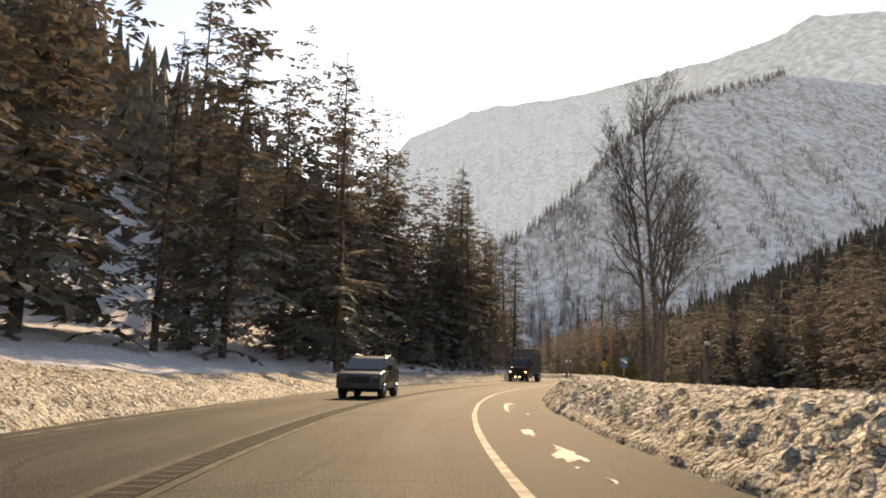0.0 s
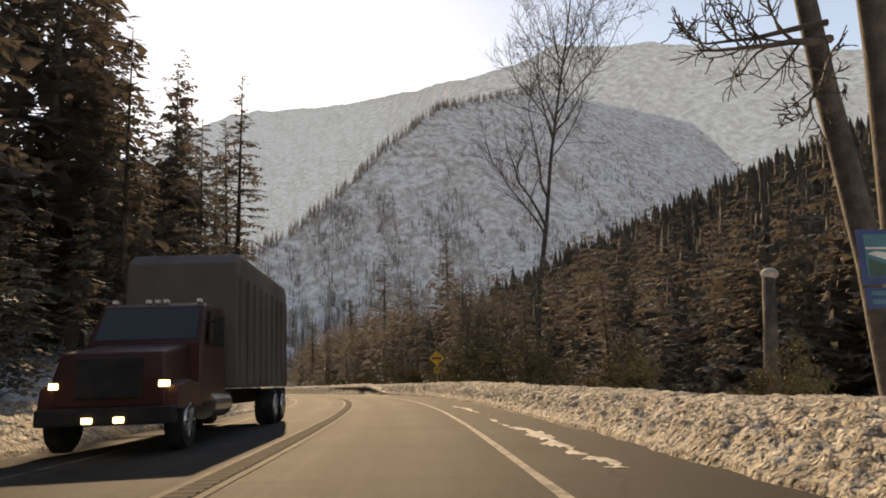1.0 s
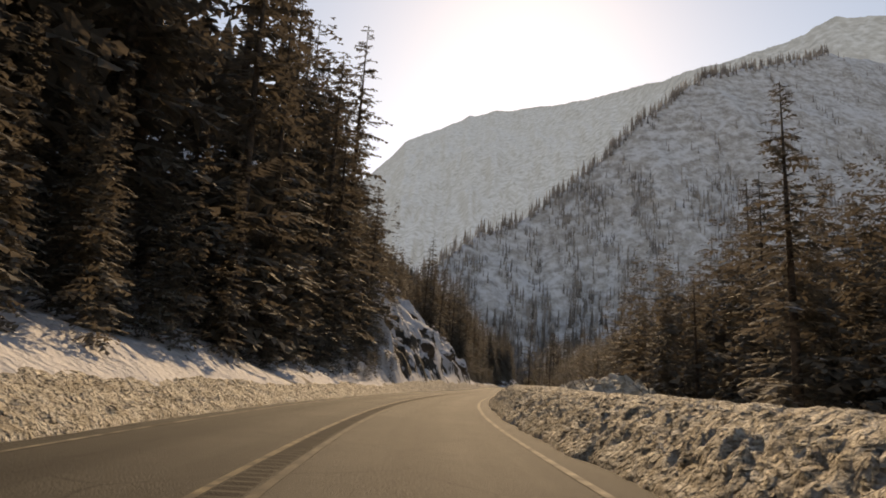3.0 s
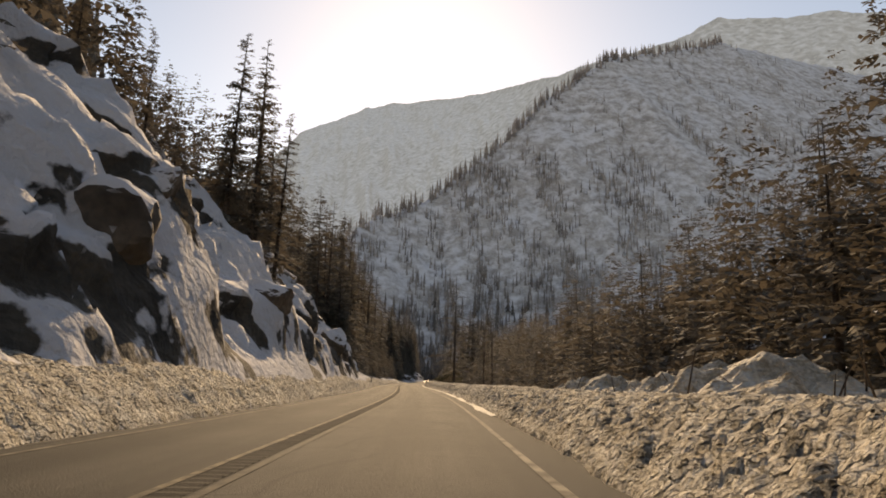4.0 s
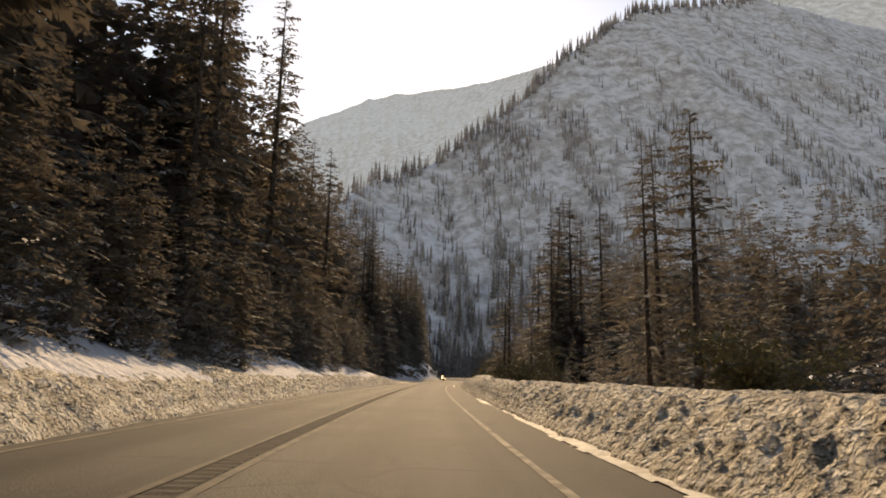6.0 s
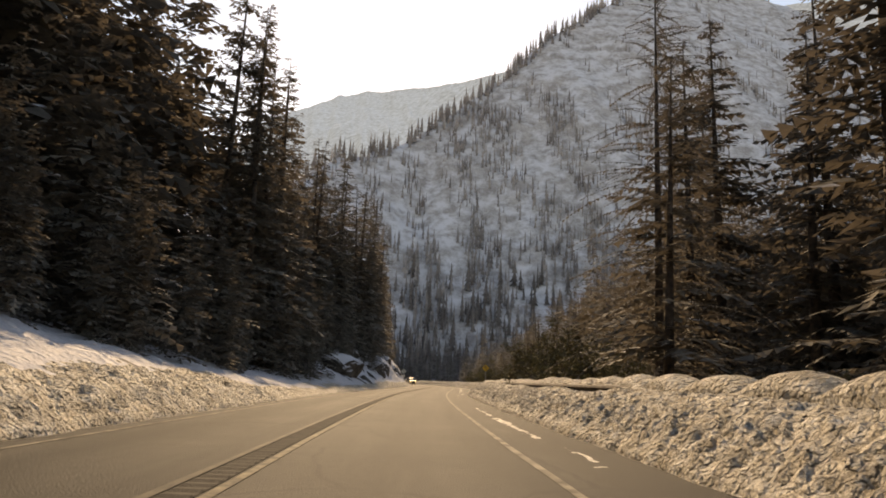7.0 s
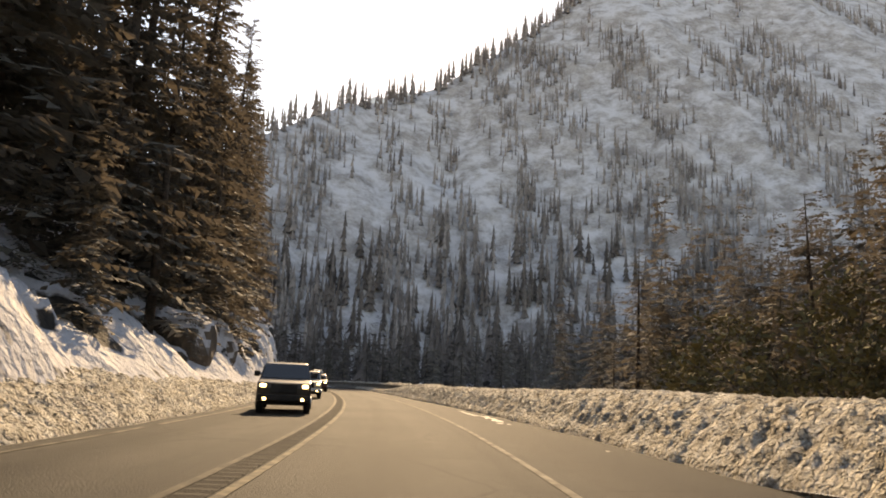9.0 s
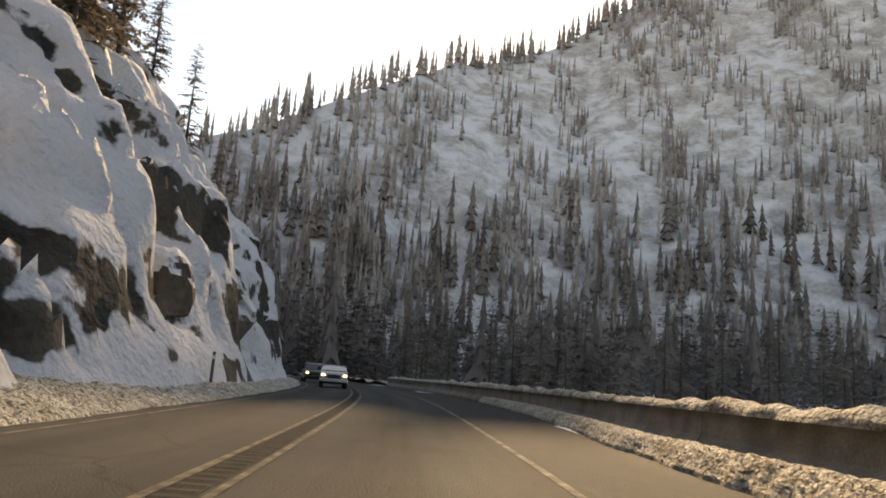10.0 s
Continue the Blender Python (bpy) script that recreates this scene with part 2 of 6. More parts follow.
SNOW = (0.80, 0.80, 0.83)
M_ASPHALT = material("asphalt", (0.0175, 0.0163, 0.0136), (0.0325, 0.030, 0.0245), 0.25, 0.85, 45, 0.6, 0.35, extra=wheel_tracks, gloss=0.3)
M_WHITE_LINE = material("white_road_paint", (0.09, 0.08, 0.062), (0.29, 0.265, 0.205), 3.0, 0.8, 40, 0.6, 0.1)
M_DULL_LINE = material("sanded_road_paint", (0.06, 0.052, 0.038), (0.24, 0.21, 0.155), 2.0, 0.85, 40, 0.6, 0.1, gloss=0.25)
M_YELLOW_LINE = material("yellow_road_paint", (0.05, 0.042, 0.03), (0.19, 0.155, 0.095), 3.0, 0.85, 40, 0.6, 0.1, gloss=0.25)
M_FAINT_LINE = material("worn_yellow_paint", (0.028, 0.024, 0.018), (0.075, 0.063, 0.043), 2.0, 0.85, 40, 0.6, 0.1, gloss=0.25)
M_RUMBLE = material("milled_asphalt", (0.017, 0.0145, 0.012), (0.034, 0.029, 0.023), 3.0, 0.9, 40, 0.5, 0.2, gloss=0.2)
M_BANK = material("ploughed_snow", (0.38, 0.32, 0.235), (0.72, 0.66, 0.555), 2.6, 0.8, 18, 0.65, 1.0, 10.0, depth=0.26)
# angular clods over the fine relief
t = M_BANK.node_tree
clod = t.nodes.new("ShaderNodeTexVoronoi")
clod.inputs["Scale"].default_value, clod.inputs["Randomness"].default_value = 8.0 / U, 1.0
clod_bump = t.nodes.new("ShaderNodeBump")
clod_bump.inputs["Strength"].default_value, clod_bump.inputs["Distance"].default_value = 1.0, 0.13 * U
flat = t.nodes.new("ShaderNodeMapping")
flat.inputs["Scale"].default_value = (0.75, 0.75, 1.5)
t.links.new(t.nodes["Texture Coordinate"].outputs["Object"], flat.inputs["Vector"])
t.links.new(flat.outputs["Vector"], clod.inputs["Vector"])
t.links.new(clod.outputs["Distance"], clod_bump.inputs["Height"])
clod_bump.invert = True
t.links.new(clod_bump.outputs["Normal"], t.nodes["Bump"].inputs["Normal"])
M_ICE = material("trodden_ice", (0.34, 0.31, 0.25), (0.60, 0.56, 0.48), 3.0, 0.75, 20, 0.4, 0.5, 9.0, gloss=0.3)
M_HILL = material("hillside_ground", (0.030, 0.025, 0.019), (0.085, 0.070, 0.052), 0.5, 0.9, 6, 0.5, 0.9, 3.2, depth=0.25,
                  extra=plastered)
M_FIELD = material("snow_field", (0.70, 0.70, 0.72), SNOW, 0.3, 0.8, 6, 0.2, 0.5, 2.0)
# rock lightened and snow dimmed here: the low contrast of haze, put into colour
M_FAR = material("snowy_mountainside", (0.28, 0.255, 0.245), (0.42, 0.39, 0.375), 0.08, 0.95, 0.6, 0.5, 0.8, 0.12,
                 extra=on_flats((0.60, 0.59, 0.61), 0.50, 0.84, 1.0, 0.07, 0.72))
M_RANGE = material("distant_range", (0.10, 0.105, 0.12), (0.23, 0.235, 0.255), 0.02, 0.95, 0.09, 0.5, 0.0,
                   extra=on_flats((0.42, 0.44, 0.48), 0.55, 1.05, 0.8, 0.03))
# three kilometres of winter haze painted as bluish emission and base tint on the range
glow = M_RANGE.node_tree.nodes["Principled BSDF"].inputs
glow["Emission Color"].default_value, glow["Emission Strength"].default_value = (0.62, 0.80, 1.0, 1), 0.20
M_BARK = material("bark", (0.045, 0.033, 0.025), (0.12, 0.088, 0.064), 4.0, 0.9, 25, 0.6, 0.6, 12)
M_GREYBARK = material("grey_bark", (0.06, 0.05, 0.042), (0.14, 0.115, 0.095), 2.0, 0.9, 25, 0.6, 0.5, 12)
M_NEEDLES = material("needles", (0.080, 0.073, 0.057), (0.175, 0.155, 0.120), 0.6, 0.85, 8, 0.6, 0.0, random_tint=0.3,
                     extra=on_flats(SNOW, 1.06, 1.22, 0.6, 1.1))
# both conifer tones are paled in the base colour to imitate haze
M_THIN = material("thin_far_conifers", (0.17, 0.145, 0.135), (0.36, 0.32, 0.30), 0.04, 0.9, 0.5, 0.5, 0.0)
M_FOOT = material("haze_paled_conifers", (0.085, 0.070, 0.062), (0.20, 0.168, 0.15), 0.06, 0.9, 0.8, 0.5, 0.0)
M_OLIVE = material("lichened_twigs", (0.075, 0.062, 0.026), (0.18, 0.15, 0.058), 0.9, 0.9, 8, 0.6, 0.0, random_tint=0.2)
thin_leaves(M_NEEDLES, (0.20, 0.165, 0.13), 0.25)


# ---- the lie of the land ----
def table(s, pairs):
    return np.interp(s, [a for a, _ in pairs], [b for _, b in pairs])


C_LINE, W_LINE, L_LINE = -1.95, 1.60, -5.05        # metres right of the car's track: middle, right and left lines
FOOT_R = [(-80, 4.2), (0, 3.7), (40, 3.95), (60, 3.9), (85, 3.7), (110, 3.8), (125, 4.15), (158, 2.7), (180, 2.2), (275, 2.1), (350, 2.35), (430, 2.65),
          (500, 3.0), (540, 3.4), (590, 3.4), (611, 3.9), (655, 4.5), (695, 4.4), (730, 3.4), (757, 3.9), (770, 4.15), (784, 5.3), (800, 5.7), (1100, 5.7)]
FOOT_L = [(-80, 5.5), (25, 5.5), (48, 6.7), (95, 6.8), (118, 5.5), (1100, 5.5)]
TOP_R = [(-80, 1.0), (10, 0.85), (32, 0.9), (50, 0.7), (90, 0.6), (122, 0.95), (160, 0.85), (275, 1.05), (350, 0.8), (425, 0.85),
         (540, 0.95), (615, 1.1), (690, 1.05), (742, 1.0), (757, 0.4), (770, 0.3), (1100, 0.3)]
WIDE_R = [(-80, 1.0), (742, 1.0), (760, 0.28), (1100, 0.28)]
TOP_L = [(-80, 0.8), (12, 0.8), (22, 0.35), (50, 0.55), (90, 0.5), (133, 0.8), (170, 1.1), (190, 1.5), (230, 0.8), (281, 0.5), (320, 1.3),
         (356, 1.3), (394, 1.0), (432, 1.2), (500, 0.9), (545, 1.0), (560, 0.5), (575, 0.2), (600, 0.35), (620, 0.7), (658, 0.55), (696, 1.0),
         (749, 0.5), (771, 0.4), (1100, 0.5)]
SLOPE_L = [(-130, 0.14), (90, 0.16), (140, 0.3), (190, 0.36), (240, 0.38), (272, 0.40), (286, 0.5), (298, 1.05), (335, 1.08), (350, 0.92), (375, 0.95),
           (390, 0.9), (399, 0.7), (415, 0.5), (440, 0.36), (500, 0.34), (520, 0.36), (545, 0.30), (560, 0.24), (590, 0.26), (600, 0.5), (610, 0.6), (650, 0.7), (655, 0.55), (661, 0.55), (668, 0.75), (685, 0.65), (705, 0.55), (730, 0.75),
           (745, 0.85), (758, 1.0), (770, 1.3), (810, 1.35), (840, 1.1), (1190, 0.9)]


# crests of the rock ribs: each face comes out towards the road until its rib, then falls back
RIBS = [180, 192, 206, 219, 233, 246, 260, 272, 285, 296, 312, 329, 345, 360, 376, 393, 420, 445, 470, 500, 520, 532, 544, 556, 585, 593, 601, 610, 619, 630,
        641, 650, 661, 672, 683, 694, 706, 718, 730, 743, 756, 767, 777, 788, 801, 814, 830, 850]


def hill_left(s, d):
    """Height of the hillside left of the road; d is negative."""
    s, d = np.asarray(s, float), np.asarray(d, float)
    far = -d - table(s, FOOT_L) - 1.0
    steep = table(s, SLOPE_L)
    wob = 1.3 * fbm(s / 11, d / 9, 3) + 0.7 * fbm(s / 3.1, d / 2.7, 5)
    t = s + 1.6 * fbm(s / 9, d / 5, 7) + 0.12 * (d + 9)
    saw = np.interp(t, [q for r0, r1 in zip(RIBS, RIBS[1:]) for q in (r0 + 1.6, r1)],
                    [q for r0, r1 in zip(RIBS, RIBS[1:]) for q in (0.0, min(0.3 * (r1 - r0), 3.6) if r1 < 740 else min(0.38 * (r1 - r0), 4.0))])
    rib = np.clip((steep - 0.25) / 0.6, 0, 1) * (saw - 1.2)
    saw2 = (s + 2 * fbm(s / 9, d / 6, 8) - 0.4 * d) / 4.3
    rib = rib + np.clip((steep - 0.3) / 0.4, 0, 1) * (1.1 * (saw2 - np.floor(saw2)) - 0.5)
    wob = wob + rib
    up = np.maximum(far + wob * np.clip(far / 2.6, 0, 1), 0.25 * far)
    near = np.minimum(up, 22)
    z = steep * near + np.maximum(up - 22, 0) * 0.72
    ledge = np.clip((steep - 0.5) / 0.4, 0, 1)
    q = z / 3.4 + 0.8 * fbm(s / 14, d / 30, 9)
    stair = (np.floor(q) + np.clip((q - np.floor(q)) * 2.2 - 0.9, 0, 1) - 0.8 * fbm(s / 14, d / 30, 9)) * 3.4
    z = z * (1 - 0.4 * ledge) + stair * 0.4 * ledge
    z = z + (0.25 + ledge) * np.clip(far / 4, 0, 1) * (0.9 * (0.5 - np.abs(fbm(s / 3.6, d / 3.2, 21))) + 0.25 * fbm(s / 1.3, d / 1.2, 23))
    base = table(s, TOP_L) * np.clip((far + 1.0) / 1.4, 0, 1) - 0.25
    return np.maximum(z, 0) + base + 0.10 * fbm(s / 1.5, d / 1.5, 31)


def land_right(s, d):
    """Height of the valley floor right of the road."""
    s, d = np.asarray(s, float), np.asarray(d, float)
    e = d - table(s, FOOT_R)
    z = -0.1 - 1.9 * np.clip((e - 3.5) / 9, 0, 1) + 0.35 * fbm(s / 7, d / 7, 41)
    rise = np.maximum(e - table(s, [(-130, 25), (95, 25), (135, 34), (1190, 34)]), 0)
    return z + table(s, [(-130, 0.42), (430, 0.42), (560, 0.25), (690, 0.06), (1190, 0.04)]) * rise + np.clip(rise / 15, 0, 1) * 1.5 * fbm(s / 16, d / 16, 43)


def structure(ob, label, category):
    return tagged(ob, label, category, kind="structure")


# ground to the horizon
g = np.linspace(-1, 1, 41)
gx, gy = np.meshgrid(np.sign(g) * np.abs(g) ** 2 * 5200, np.sign(g) * np.abs(g) ** 2 * 5200 + 500, indexing="ij")
structure(piece("ground", *grid(np.stack([gx, gy, -6.0 + 0 * gx], -1)), M_FIELD), "snow-covered valley floor", "ground")

def blocks(a, b, seed):
    """Stepped noise: flat cells of random height with sharp sides."""
    a, b = a + 0.45 * vnoise(a * 1.3, b * 1.3, seed + 1), b + 0.45 * vnoise(a * 1.3 + 7, b * 1.3, seed + 2)
    return lattice(np.floor(a + 0.5 * np.floor(b)), np.floor(b), seed)


# where more rock shows along the hillside
BARE_L = [(225, 0), (245, 0.3), (296, 0.3), (308, 0.18), (350, 0.22), (385, 0.1), (400, 0), (590, 0), (600, 0.2), (650, 0.2), (664, 0.1), (700, -0.1), (756, -0.1), (768, 0.16), (830, 0.16), (860, 0)]


def rocky(S, D):
    """The hillside's sheet and how bare it is: snow in drifts, with blocky rock set back where it breaks through."""
    Z = hill_left(S, D)
    far = np.clip((-D - table(S, FOOT_L) - 1.2) / 2.0, 0, 1) * np.clip((26 + D) / 6, 0, 1)
    steep = np.clip((table(S, SLOPE_L) - 0.3) / 0.5, 0, 1)
    bare = 1.2 * fbm(S / 4.0, Z / 2.4, 201) + 0.7 * fbm(S / 1.3, Z / 1.0, 203) - 0.33 + 0.55 * steep * np.clip(1 - np.abs(Z - 3.5) / 3.5, 0, 1) \
        + 0.5 * np.clip((-D - 17) / 6, 0, 1) + table(S, BARE_L)
    rock = np.clip((bare - 0.15) / 0.25, 0, 1)
    drift = 0.8 * (1 - np.abs(vnoise((S + 0.5 * Z) / 2.6, Z / 7, 231))) + 0.3 * (1 - np.abs(vnoise((S + 0.3 * Z) / 0.9, Z / 2.4, 232))) + 0.4 * fbm(S / 2.4, Z / 1.9, 233)
    crag = 0.9 * blocks(S / 2.8, Z / 1.7, 211) + 0.4 * blocks(S / 1.1, Z / 0.7, 221) + 0.3 * fbm(S / 0.7, Z / 0.7, 235) - 0.35
    push = far * steep * (drift * (1 - rock) + crag * rock - 0.4)
    side = far * steep * 0.4 * fbm(S / 2.3, Z / 1.7, 241)
    return lay(S + side, D + push, Z + 0.25 * push + far * 0.12 * np.abs(fbm(S / 0.9, D / 0.8, 243)) + far * (0.3 + steep) * 0.4 * np.abs(vnoise(S / 1.1, D / 0.9, 245)) * np.clip(0.5 + 1.5 * fbm(S / 6, D / 6, 246), 0, 1)), bare


# hillside left of the road: a coarse sheet, and a fine one along the bluffs
def hillside(s0, s1, step, ds, label):
    S, D = np.meshgrid(np.arange(s0, s1 + step * 0.5, step), -ds, indexing="ij")
    P, bare = rocky(S, D)
    ob = structure(piece("ground", *grid(P[:, ::-1]), M_HILL, smooth=True), label, "hillside")
    ob.data.attributes.new("bare", "FLOAT", "POINT").data.foreach_set("value", bare[:, ::-1].astype(np.float32).ravel())


coarse = np.concatenate([np.arange(6.3, 18, 0.55), np.arange(18, 30, 1.2), np.arange(30, 66, 3.0), np.arange(66, 230, 14.0)])
fine = np.concatenate([np.arange(6.3, 20, 0.27), np.arange(20, 30, 0.9), np.arange(30, 66, 3.0), np.arange(66, 230, 14.0)])
for s0, s1, step, ds, label in ((-120, 130, 1.0, coarse, "snowy forest floor of the hillside"), (130, 292, 0.5, coarse, "snowy forest floor of the hillside"),
                                (292, 415, 0.3, fine, "steep bluff of snow-plastered brown rock"), (415, 585, 0.5, coarse, "snowy forest floor of the hillside"),
                                (585, 735, 0.35, fine, "rough snowy slope with rock ribs"), (735, 850, 0.3, fine, "steep bluff of snow-plastered brown rock"),
                                (850, 1000, 1.0, coarse, "snowy forest floor of the hillside")):
    hillside(s0, s1, step, ds, label)

# valley floor right of the road
ss = np.arange(-120, 1000, 2.0)
dd = np.concatenate([np.arange(4.5, 40, 1.5), np.arange(40, 90, 5.0), np.arange(90, 330, 20.0)])
S, D = np.meshgrid(ss, dd, indexing="ij")
structure(piece("ground", *grid(lay(S, D, land_right(S, D))), M_FIELD, smooth=True), "snow-covered flat beside the river", "ground")

# carriageway: one sheet with a slight crown, from the left bank's foot to the right one's
ss = np.arange(-120, 1000, 1.0)
uu = np.linspace(0, 1, 15)
S, T = np.meshgrid(ss, uu, indexing="ij")
D = -7.3 + T * (table(S, FOOT_R) + 3.0 + 7.3)
P = lay(S, D, -0.012 * np.abs(D - C_LINE) + 0.025 + 0.004 * fbm(S / 2, D, 51))
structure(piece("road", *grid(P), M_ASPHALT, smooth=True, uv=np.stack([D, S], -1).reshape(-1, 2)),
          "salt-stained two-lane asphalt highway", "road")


def middle(s):
    """How far the road's middle line strays from its usual place."""
    return table(s, [(-20, 0.28), (30, 0.28), (50, 0.15), (75, -0.06), (100, -0.06), (125, 0.05), (150, 0.0), (1000, 0.0)])


def stripe(d0, d1, mat, label, s0=-110.0, s1=990.0, worn=0.0, lift=0.007, seed=1, mid=False):
    s = np.arange(s0, s1, 1.0)
    off = middle(s) if mid else 0 * s
    d = np.stack([d0 + off + 0.02 * fbm(s / 3, 0 * s, seed), d1 + off + 0.02 * fbm(s / 3, 0 * s + 9, seed)], -1)
    S2 = np.stack([s, s], -1)
    v, f = grid(lay(S2, d, -0.012 * np.abs(d - C_LINE) + 0.025 + lift))
    keep = fbm(s[:-1] / 2.0, 0 * s[:-1] + 3, seed + 5) > worn
    structure(piece("road_marking", v, f[keep], mat), label, "road marking")


stripe(W_LINE - 0.06, W_LINE + 0.06, M_WHITE_LINE, "worn white edge line", worn=-0.75, seed=2, s1=150)
stripe(W_LINE - 0.06, W_LINE + 0.06, M_DULL_LINE, "dull sand-covered edge line", worn=-0.7, seed=2, s0=150)
stripe(L_LINE - 0.05, L_LINE + 0.05, M_DULL_LINE, "dull edge line by the far bank", worn=-0.6, seed=3)
for s0, s1, left, right in ((-110, 110, M_FAINT_LINE, M_FAINT_LINE), (110, 420, M_YELLOW_LINE, M_FAINT_LINE), (420, 515, M_FAINT_LINE, M_FAINT_LINE),
                            (515, 700, M_FAINT_LINE, M_YELLOW_LINE), (700, 990, M_YELLOW_LINE, M_YELLOW_LINE)):
    for a, b, mat, k in ((-0.27, -0.17, left, 4), (0.19, 0.29, right, 5)):
        stripe(C_LINE + a, C_LINE + b, mat, "almost worn-away yellow centre line" if mat is M_FAINT_LINE else "faded yellow centre line",
               s0, s1 + 1, -0.8, seed=k, mid=True)
# milled rumble strip: a groove every 0.3 m
s = np.arange(-20, 880, 0.1)
z = 0.029 + 0.016 * np.array([0, 1, 0.3])[np.arange(len(s)) % 3]
Sx = np.stack([s, s, s, s], -1)
Dx = C_LINE + middle(Sx) + np.array([-0.15, -0.13, 0.13, 0.15])[None] + 0 * Sx
Zx = z[:, None] * np.array([0.0, 1, 1, 0.0])[None] + 0.028 * np.array([1, 0, 0, 1])[None]
structure(piece("rumble_strip", *grid(lay(Sx, Dx, Zx)), M_RUMBLE), "milled rumble strip with dark grooves", "rumble strip")


# ---- ploughed banks ----
def clods(s, e, seed):
    """Lumps with sharp crests, leaning and flaked as the plough threw them."""
    lump = 1 - np.abs(vnoise(s / 0.26 + 0.6 * e, e / 0.19 - 0.3 * s, seed + 3))
    small = 1 - np.abs(vnoise(s / 0.17 + 0.4 * e, e / 0.12 + 0.7 * s, seed + 7))
    return 0.04 * fbm(s / 1.1, e / 0.9, seed, 3) + 0.075 * lump ** 2 + 0.10 * small ** 1.5 + 0.04 * vnoise(s / 0.11, e / 0.09, seed + 9) - 0.09


def bank_right(s0, s1, step):
    s = np.arange(s0, s1, step)
    e = np.concatenate([np.arange(0, 1.9, 0.066), np.arange(1.9, 2.6, 0.17), np.arange(2.7, 5.6, 0.5)])
    S, E = np.meshgrid(s, e, indexing="ij")
    top = table(S, TOP_R) * (1 + 0.14 * fbm(S / 5, 0 * S, 61) + 0.03 * fbm(S / 1.3, 0 * S, 62))
    rise = np.clip(E / (1.6 + 0.2 * fbm(S / 3, 0 * S, 63)), 0, 1)
    shape = 1 - (1 - rise) ** 1.7
    fall = np.clip((E - 2.5) / 2.6, 0, 1)
    cl = clods(S, E, 71) * np.clip(E / 0.35, 0, 1) * (0.6 + 0.6 * np.clip(1.6 - E, 0, 1)) * np.clip(top / 0.6, 0.5, 1)
    Z = top * shape * (1 - fall ** 1.5) - 0.5 * fall + cl * (1 - 0.6 * fall)
    spill = 0.14 * fbm(S / 2.3, 0 * S, 81) + 0.04 * vnoise(S / 0.4, 0 * S, 82)
    D = table(S, FOOT_R) + E * table(S, WIDE_R) + spill * (1 - rise) + 0.03 * fbm(S / 0.35, E / 0.3, 83) * np.clip(E, 0, 1)
    Z = np.where(E < 0.01, -0.10, Z)
    return lay(S, D, Z)


def bank_left(s0, s1, step):
    s = np.arange(s0, s1, step)
    e = np.concatenate([np.arange(0, 2.2, 0.11), np.arange(2.3, 3.8, 0.4)])
    S, E = np.meshgrid(s, e, indexing="ij")
    top = table(S, TOP_L) * (1 + 0.2 * fbm(S / 4, 0 * S, 91))
    rise = np.clip(E / 1.7, 0, 1)
    Z = top * (1 - (1 - rise) ** 1.5) + 1.15 * clods(S, E, 95) * np.clip(E / 0.35, 0, 1) * np.clip(top / 0.7, 0.35, 1)
    Z = Z + np.clip(E - 1.7, 0, 9) * 0.25
    Z = np.where(E < 0.01, -0.12, Z) - np.clip(E - 3.2, 0, 1) * 1.2
    D = -table(S, FOOT_L) - E + (0.16 * fbm(S / 1.5, 0 * S, 96)) * (1 - rise)
    return lay(S, D, Z)[:, ::-1]


tagged(piece("snow_bank", *grid(bank_right(-8, 800, 0.095)), M_BANK, smooth=True),
       "lumpy ploughed snow bank along the shoulder, dirty and sunlit", "snow bank", kind="stuff")
tagged(piece("snow_bank", *grid(bank_left(-8, 860, 0.17)), M_BANK, smooth=True),
       "ploughed snow bank at the foot of the hillside", "snow bank", kind="stuff")


# ---- mountains ----
def ridge_ahead(x):
    return table(x, [(-400, 27), (-150, 52), (0, 75), (44, 86), (62, 104), (119, 155), (178, 208), (250, 247), (353, 340),
                     (440, 435), (586, 560), (900, 690), (1500, 720)])


def mountain_ahead(x, y):
    """The wooded wall at the valley's bend."""
    r = ridge_ahead(x) + 7 * fbm(x / 50, 0 * x, 101)
    top_y = table(x, [(-400, 960), (0, 1000), (44, 1036), (178, 1177), (353, 1262), (586, 1369), (900, 1480), (1500, 1600)])
    z = np.minimum(r - 1.12 * (top_y - y), r - 0.55 * (y - top_y))
    body = np.clip(z / 60, 0, 1) * np.clip((top_y - y) / 60, 0, 1)
    return z + body * (16 * fbm(x / 60, y / 90, 103) + 9 * np.abs(fbm(x / 22, y / 40, 105)) + 3 * fbm(x / 7, y / 7, 107))


gx, gy = np.meshgrid(np.arange(-420, 1500, 9.0), np.arange(860, 1900, 9.0), indexing="ij")
gz = np.maximum(mountain_ahead(gx, gy), -9)
ahead = structure(piece("mountain", *grid(np.stack([gx, gy, gz], -1)), M_FAR, smooth=True),
                  "steep snowy mountainside with thin conifer forest", "mountain")

# the hazy range behind, as seen over the valley: height of its crest by direction; it draws nearer to the right
CREST = [(-75, 10), (-40, 7), (-20, 8), (-8, 10), (-3.3, 14.0), (-1, 16.0), (1.4, 18.3), (6.6, 20.8), (12, 21.7), (16, 22.0), (22, 23.2), (27, 24.0), (30, 24.6), (34, 25.8),
         (42, 25), (55, 22), (75, 18), (110, 12)]
az, rr = np.meshgrid(np.radians(np.arange(-75, 110, 0.15)), np.linspace(0, 1, 60), indexing="ij")
deg = np.degrees(az)
crest = np.tan(np.radians(table(deg, CREST) + 0.30 * fbm(deg / 2.2, 0 * az, 111) + 0.10 * np.abs(fbm(deg / 0.28, 0 * az, 112))))
